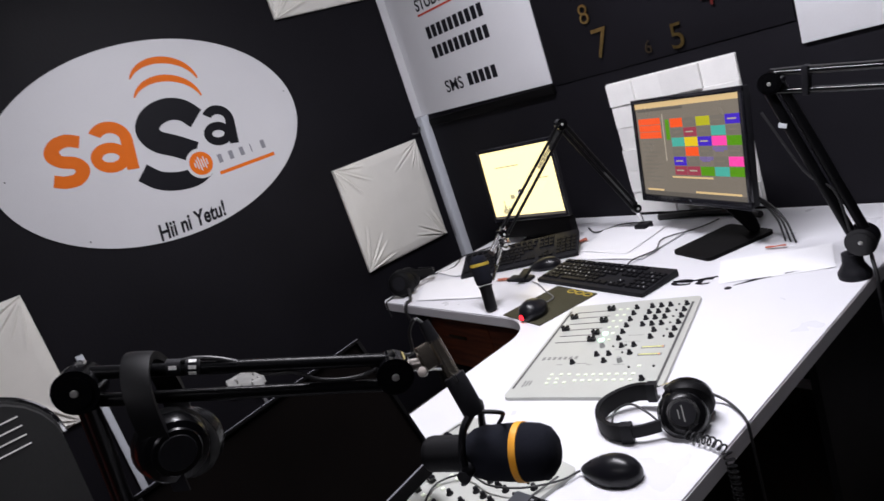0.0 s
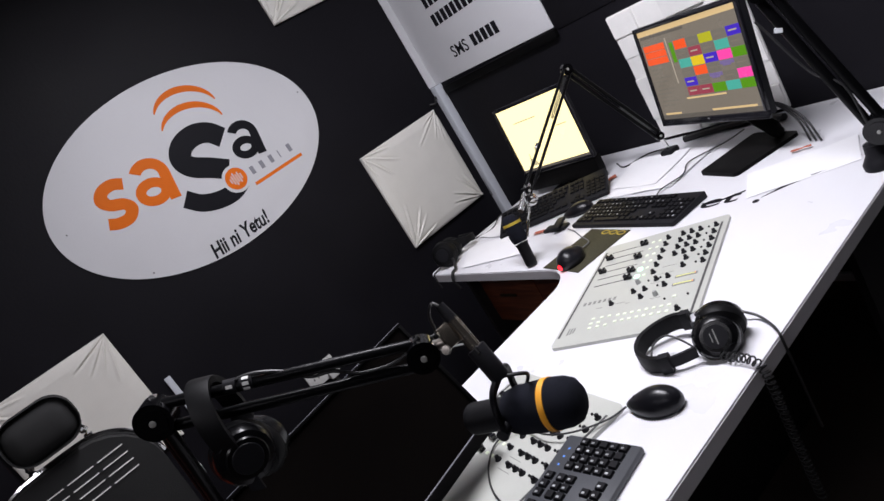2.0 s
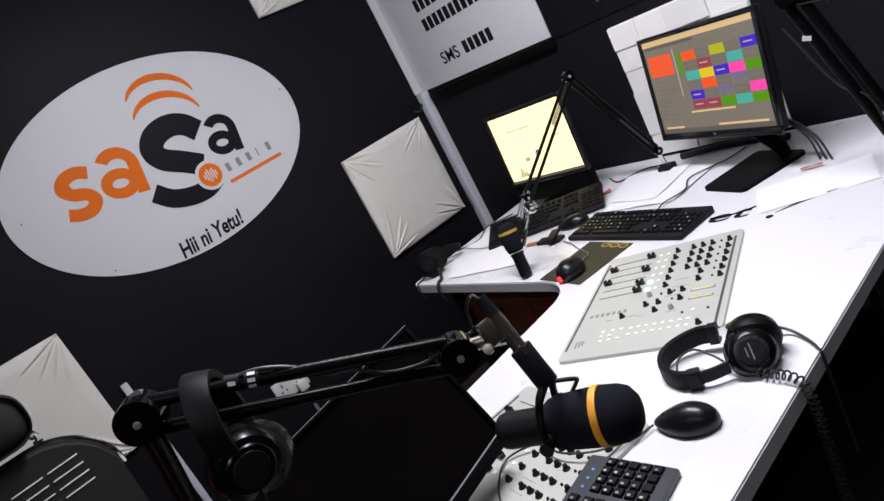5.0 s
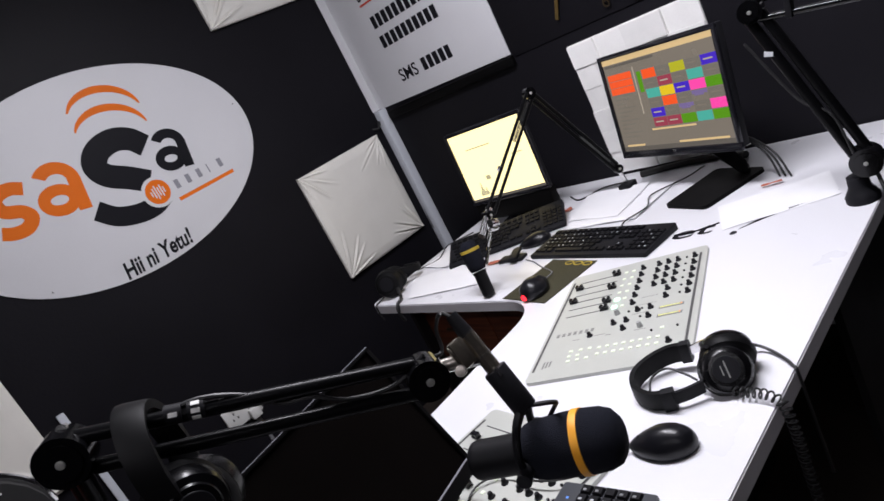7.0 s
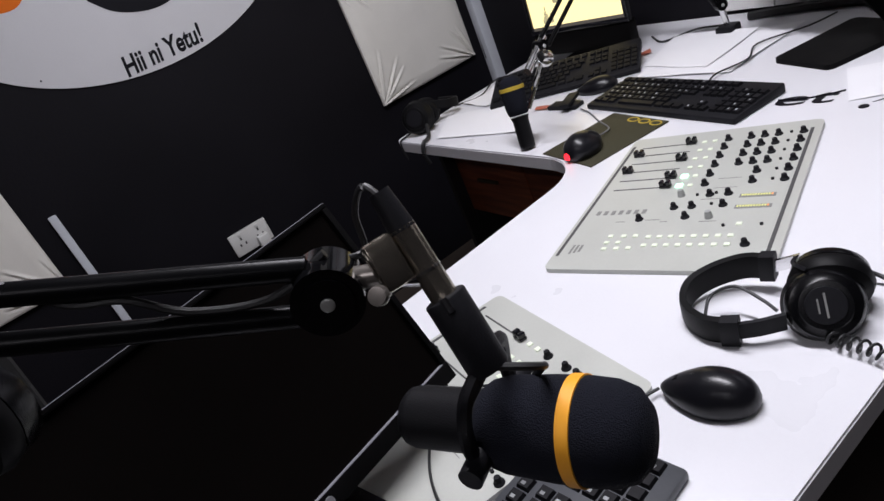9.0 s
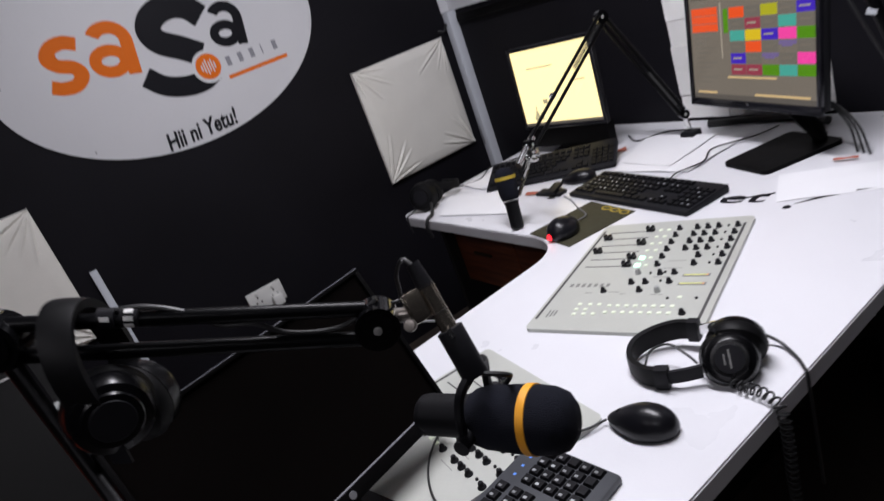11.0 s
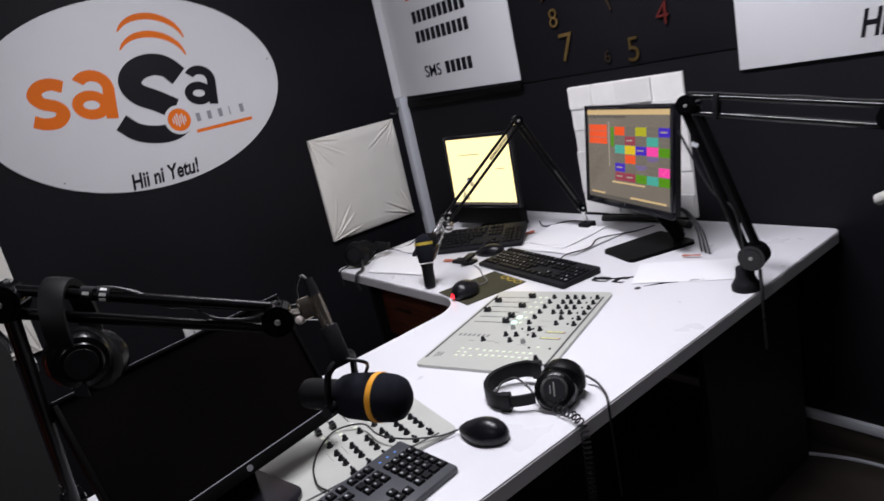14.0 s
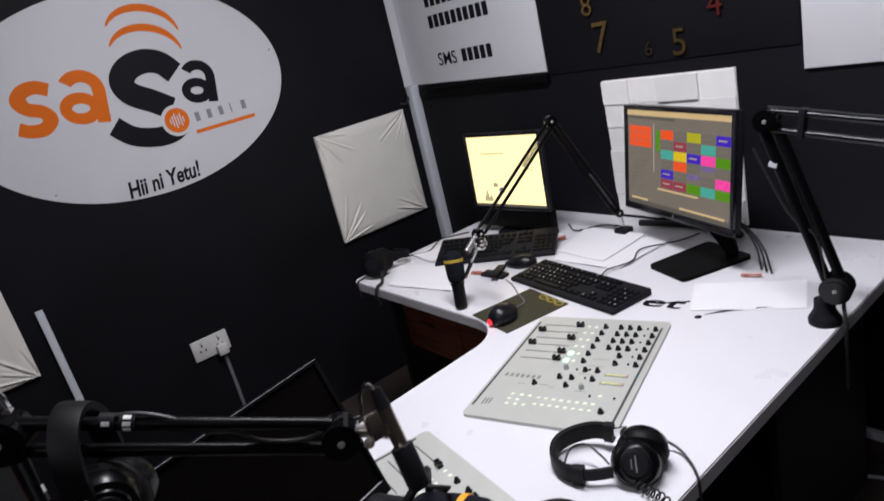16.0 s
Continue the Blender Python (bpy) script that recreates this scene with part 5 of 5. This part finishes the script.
# ---- papers and small things on the desk ----
def paper(name, label, corners, seed, lift=0.003, marks=0, material=M_PAPER):
    """A limp sheet with four corners, slightly waved."""
    rnd = random.Random(seed)
    a, b, c, d = [Vector((*p, 0)) for p in corners]
    n = 12
    bm = bmesh.new()
    g = []
    for j in range(n + 1):
        row = []
        for i in range(n + 1):
            u, v = i / n, j / n
            p = (a * (1 - u) + b * u) * (1 - v) + (d * (1 - u) + c * u) * v
            z = lift + 0.003 * (noise.noise(Vector((u * 2.3 + seed, v * 2.1, seed))) + 0.6) + 0.006 * max(0, u + v - 1.7) * rnd.uniform(0.8, 1.2)
            row.append(bm.verts.new((p.x, p.y, DZ + max(0.0012, z))))
        g.append(row)
    for j in range(n):
        for i in range(n):
            bm.faces.new((g[j][i], g[j][i + 1], g[j + 1][i + 1], g[j + 1][i]))
    ret = bmesh.ops.extrude_face_region(bm, geom=bm.faces[:])
    bmesh.ops.translate(bm, vec=(0, 0, -0.0006), verts=[v for v in ret["geom"] if isinstance(v, bmesh.types.BMVert)])
    return solid(name, bm, material, label, "paper")


paper("paper_sheet", "loose white paper near the hanging microphone", ((0.750, -0.832), (1.06, -0.760), (0.815, -0.605), (0.618, -0.690)), 1)
paper("paper_sheet", "loose white paper beside the keyboards", ((1.185, -0.44), (1.45, -0.43), (1.47, -0.14), (1.12, -0.17)), 2)
paper("paper_sheet", "second white paper lying askew", ((1.16, -0.38), (1.37, -0.40), (1.36, -0.16), (1.10, -0.15)), 6, 0.006)
paper("paper_sheet", "loose white paper before the lit monitor", ((1.785, -0.575), (2.02, -0.455), (1.955, -0.31), (1.71, -0.43)), 3, 0.0)
paper("paper_sheet", "white paper in front of the small keyboard", ((0.58, -0.60), (0.74, -0.62), (0.76, -0.46), (0.60, -0.45)), 4)
paper("red_patch", "small orange-red patch near the monitor stand", ((1.80, -0.352), (1.85, -0.335), (1.845, -0.326), (1.796, -0.342)), 8, 0.006, material=M_DULLRED)
paper("red_patch", "small red printed slip behind the keyboards", ((1.02, -0.34), (1.10, -0.27), (1.08, -0.25), (1.01, -0.32)), 9, 0.004, material=M_DULLRED)
paper("red_patch", "small red printed slip under the microphone", ((0.98, -0.64), (1.07, -0.62), (1.06, -0.60), (0.98, -0.62)), 10, 0.004, material=M_DULLRED)

decal = thing("desk_lettering", "black handwritten lettering stuck on the white desk", "lettering", pose(1.645, -0.600, DZ, 0, 0, 12))
text_mesh("letters", "et", 0.085, M_INK, decal, pose(0.0, 0, 0.0008) @ Matrix.Diagonal((1.6, 0.95, 1, 1)), 0.0003, 0.15, 0.001)
part("stroke", bm_cable([(0.01, 0.026, 0.001), (0.05, 0.022, 0.001), (0.09, 0.030, 0.001), (0.125, 0.046, 0.001)], 0.0028, 6, flat=0.3), M_INK, decal, "black crossing stroke")
part("dot", bm_lathe([(0, 0.0012), (0.008, 0.001), (0.009, 0)], pose(0.172, -0.030, 0)), M_INK, decal)
part("stroke", bm_prism([(0.182, -0.016), (0.240, 0.018), (0.310, 0.050), (0.392, 0.092), (0.388, 0.098), (0.302, 0.060), (0.234, 0.028)], 0.0002, 0.0012), M_INK, decal, "long black tapering stroke", smooth=False)

adapter = thing("small_stand", "small black folded stand by the hanging microphone", "stand", pose(1.082, -0.612, DZ, 0, 0, -25))
part("foot", bm_box(-0.05, 0.05, -0.02, 0.02, 0, 0.012, 0.004), M_BLACK, adapter, "", pose(0, 0, 0, 0, 0, 30))
part("foot", bm_box(-0.045, 0.045, -0.015, 0.015, 0, 0.012, 0.004), M_BLACK, adapter, "", pose(0.01, 0.01, 0.012, 0, 0, -40))
solid("keyboard_cable", bm_cable([(1.44, -0.505, DZ + 0.006), (1.43, -0.45, DZ + 0.010), (1.46, -0.37, DZ + 0.010), (1.43, -0.28, DZ + 0.011), (1.50, -0.18, DZ + 0.008), (1.52, -0.09, DZ + 0.003)], 0.0022), M_CABLE, "thin black keyboard cable across the papers", "cable")
solid("power_cable", bm_cable([(1.28, -0.075, DZ + 0.012), (1.37, -0.058, DZ + 0.012), (1.47, -0.050, DZ + 0.012), (1.57, -0.055, DZ + 0.012), (1.66, -0.09, DZ + 0.012)], 0.012), M_CABLE, "thick black cable behind the monitor", "cable")
solid("screen_cable", bm_cable([(1.00, -0.14, DZ + 0.004), (1.08, -0.19, DZ + 0.004), (1.15, -0.13, DZ + 0.010), (1.23, -0.10, DZ + 0.004)], 0.003), M_CABLE, "black cable behind the small monitor", "cable")
solid("corner_cable", bm_cable([(0.56, -0.62, DZ + 0.004), (0.62, -0.55, DZ + 0.006), (0.60, -0.47, DZ + 0.02), (0.575, -0.40, DZ + 0.006), (0.62, -0.33, DZ + 0.004)], 0.0025), M_CABLE, "thin black cable on the desk corner", "cable")

# ---- office chair ----
chair = thing("office_chair", "black mesh office chair with padded headrest and chrome frame", "chair", pose(1.028, -2.162, 0.008, 0, 0, 90))
BW, BT = 0.205, 1.122


def back_outline(w, z0, z1, r):
    return arc(w - 0.026 - r, z1 - r, r, 0, 90, 6) + arc(-w + r, z1 - r, r, 90, 180, 6) + arc(-w * 0.8 + 0.05, z0 + 0.05, 0.05, 180, 270, 4) + arc(w * 0.8 - 0.05, z0 + 0.05, 0.05, 270, 360, 4)


up_m = Matrix(((1, 0, 0, 0), (0, 0, -1, 0), (0, 1, 0, 0), (0, 0, 0, 1)))
part("backrest", bm_prism(back_outline(BW, 0.56, BT, 0.14), -0.012, 0.018, up_m), M_CHAIRF, chair, "black mesh backrest")
part("back_frame", bm_cable([up_m @ Vector((x, y, -0.016)) for x, y in back_outline(BW + 0.004, 0.555, BT + 0.004, 0.14)], 0.008, 8, 3), M_CHROME, chair, "curved chrome rim")
for i in range(4):
    for j in range(4):
        part("slot", bm_box(-0.165 + 0.074 * j, -0.101 + 0.074 * j, -0.0200, -0.017, BT - 0.052 - 0.022 * i, BT - 0.0495 - 0.022 * i), M_JOINT, chair, "pale stitched slot")
part("headrest", bm_box(-0.068, 0.097, -0.062, -0.003, BT + 0.032, BT + 0.152, 0.050, 6), M_CHAIRF, chair, "padded black headrest")
part("headrest_bracket", bm_cable([(-0.052, 0.03, BT - 0.03), (-0.056, 0.035, BT + 0.03), (0.012, 0.006, BT + 0.09), (0.074, 0.035, BT + 0.03), (0.068, 0.03, BT - 0.03)], 0.010, 8), M_CHROME, chair, "chrome headrest bracket")
part("seat", bm_box(-0.25, 0.25, -0.50, -0.02, 0.44, 0.53, 0.04, 4), M_CHAIRF, chair, "black upholstered seat")
for x in (-0.29, 0.29):
    part("armrest", bm_box(x - 0.03, x + 0.03, -0.40, -0.12, 0.66, 0.69, 0.012, 3), M_BLACK, chair)
    part("arm_support", bm_tube((x, -0.26, 0.47), (x, -0.26, 0.66), 0.015, seg=12), M_BLACK, chair)
part("column", bm_tube((0, -0.25, 0.10), (0, -0.25, 0.45), 0.025, seg=16), M_CHROME, chair)
for i in range(5):
    a = 2 * math.pi * i / 5
    leg = part("leg", bm_tube((0, -0.25, 0.11), (0.29 * math.cos(a), -0.25 + 0.29 * math.sin(a), 0.065), 0.022, 0.014, 10), M_BLACK, chair)
    part("castor", bm_tube((0.29 * math.cos(a) - 0.02, -0.25 + 0.29 * math.sin(a), 0.028), (0.29 * math.cos(a) + 0.02, -0.25 + 0.29 * math.sin(a), 0.028), 0.028, seg=16), M_RUB, leg)
part("back_post", bm_tube((0, 0.03, 0.46), (0, 0.03, 0.75), 0.02, seg=12), M_CHROME, chair)

red_chair = thing("visitor_chair", "orange-red upholstered chair pushed behind the mesh chair", "chair", pose(0.62, -2.62, 0, 0, 0, 100))
part("backrest", bm_box(-0.22, 0.22, -0.03, 0.03, 0.62, 1.12, 0.028, 4), M_CHRED, red_chair, "orange-red padded backrest")
part("seat", bm_box(-0.23, 0.23, -0.47, -0.03, 0.42, 0.50, 0.03, 4), M_CHRED, red_chair)
for x in (-0.2, 0.2):
    part("leg", bm_tube((x, -0.44, 0), (x, -0.42, 0.43), 0.012, seg=10), M_CHROME, red_chair)
    part("leg", bm_tube((x, 0.04, 0), (x, 0.0, 0.64), 0.012, seg=10), M_CHROME, red_chair)

solid("floor_cable", bm_cable([(1.80, -0.20, 0.006), (1.95, -0.115, 0.006), (2.08, -0.062, 0.006), (2.22, -0.040, 0.006), (2.6, -0.035, 0.006), (3.2, -0.04, 0.006)], 0.006), M_TRIM, "pale cable lying on the floor by the wall", "cable")
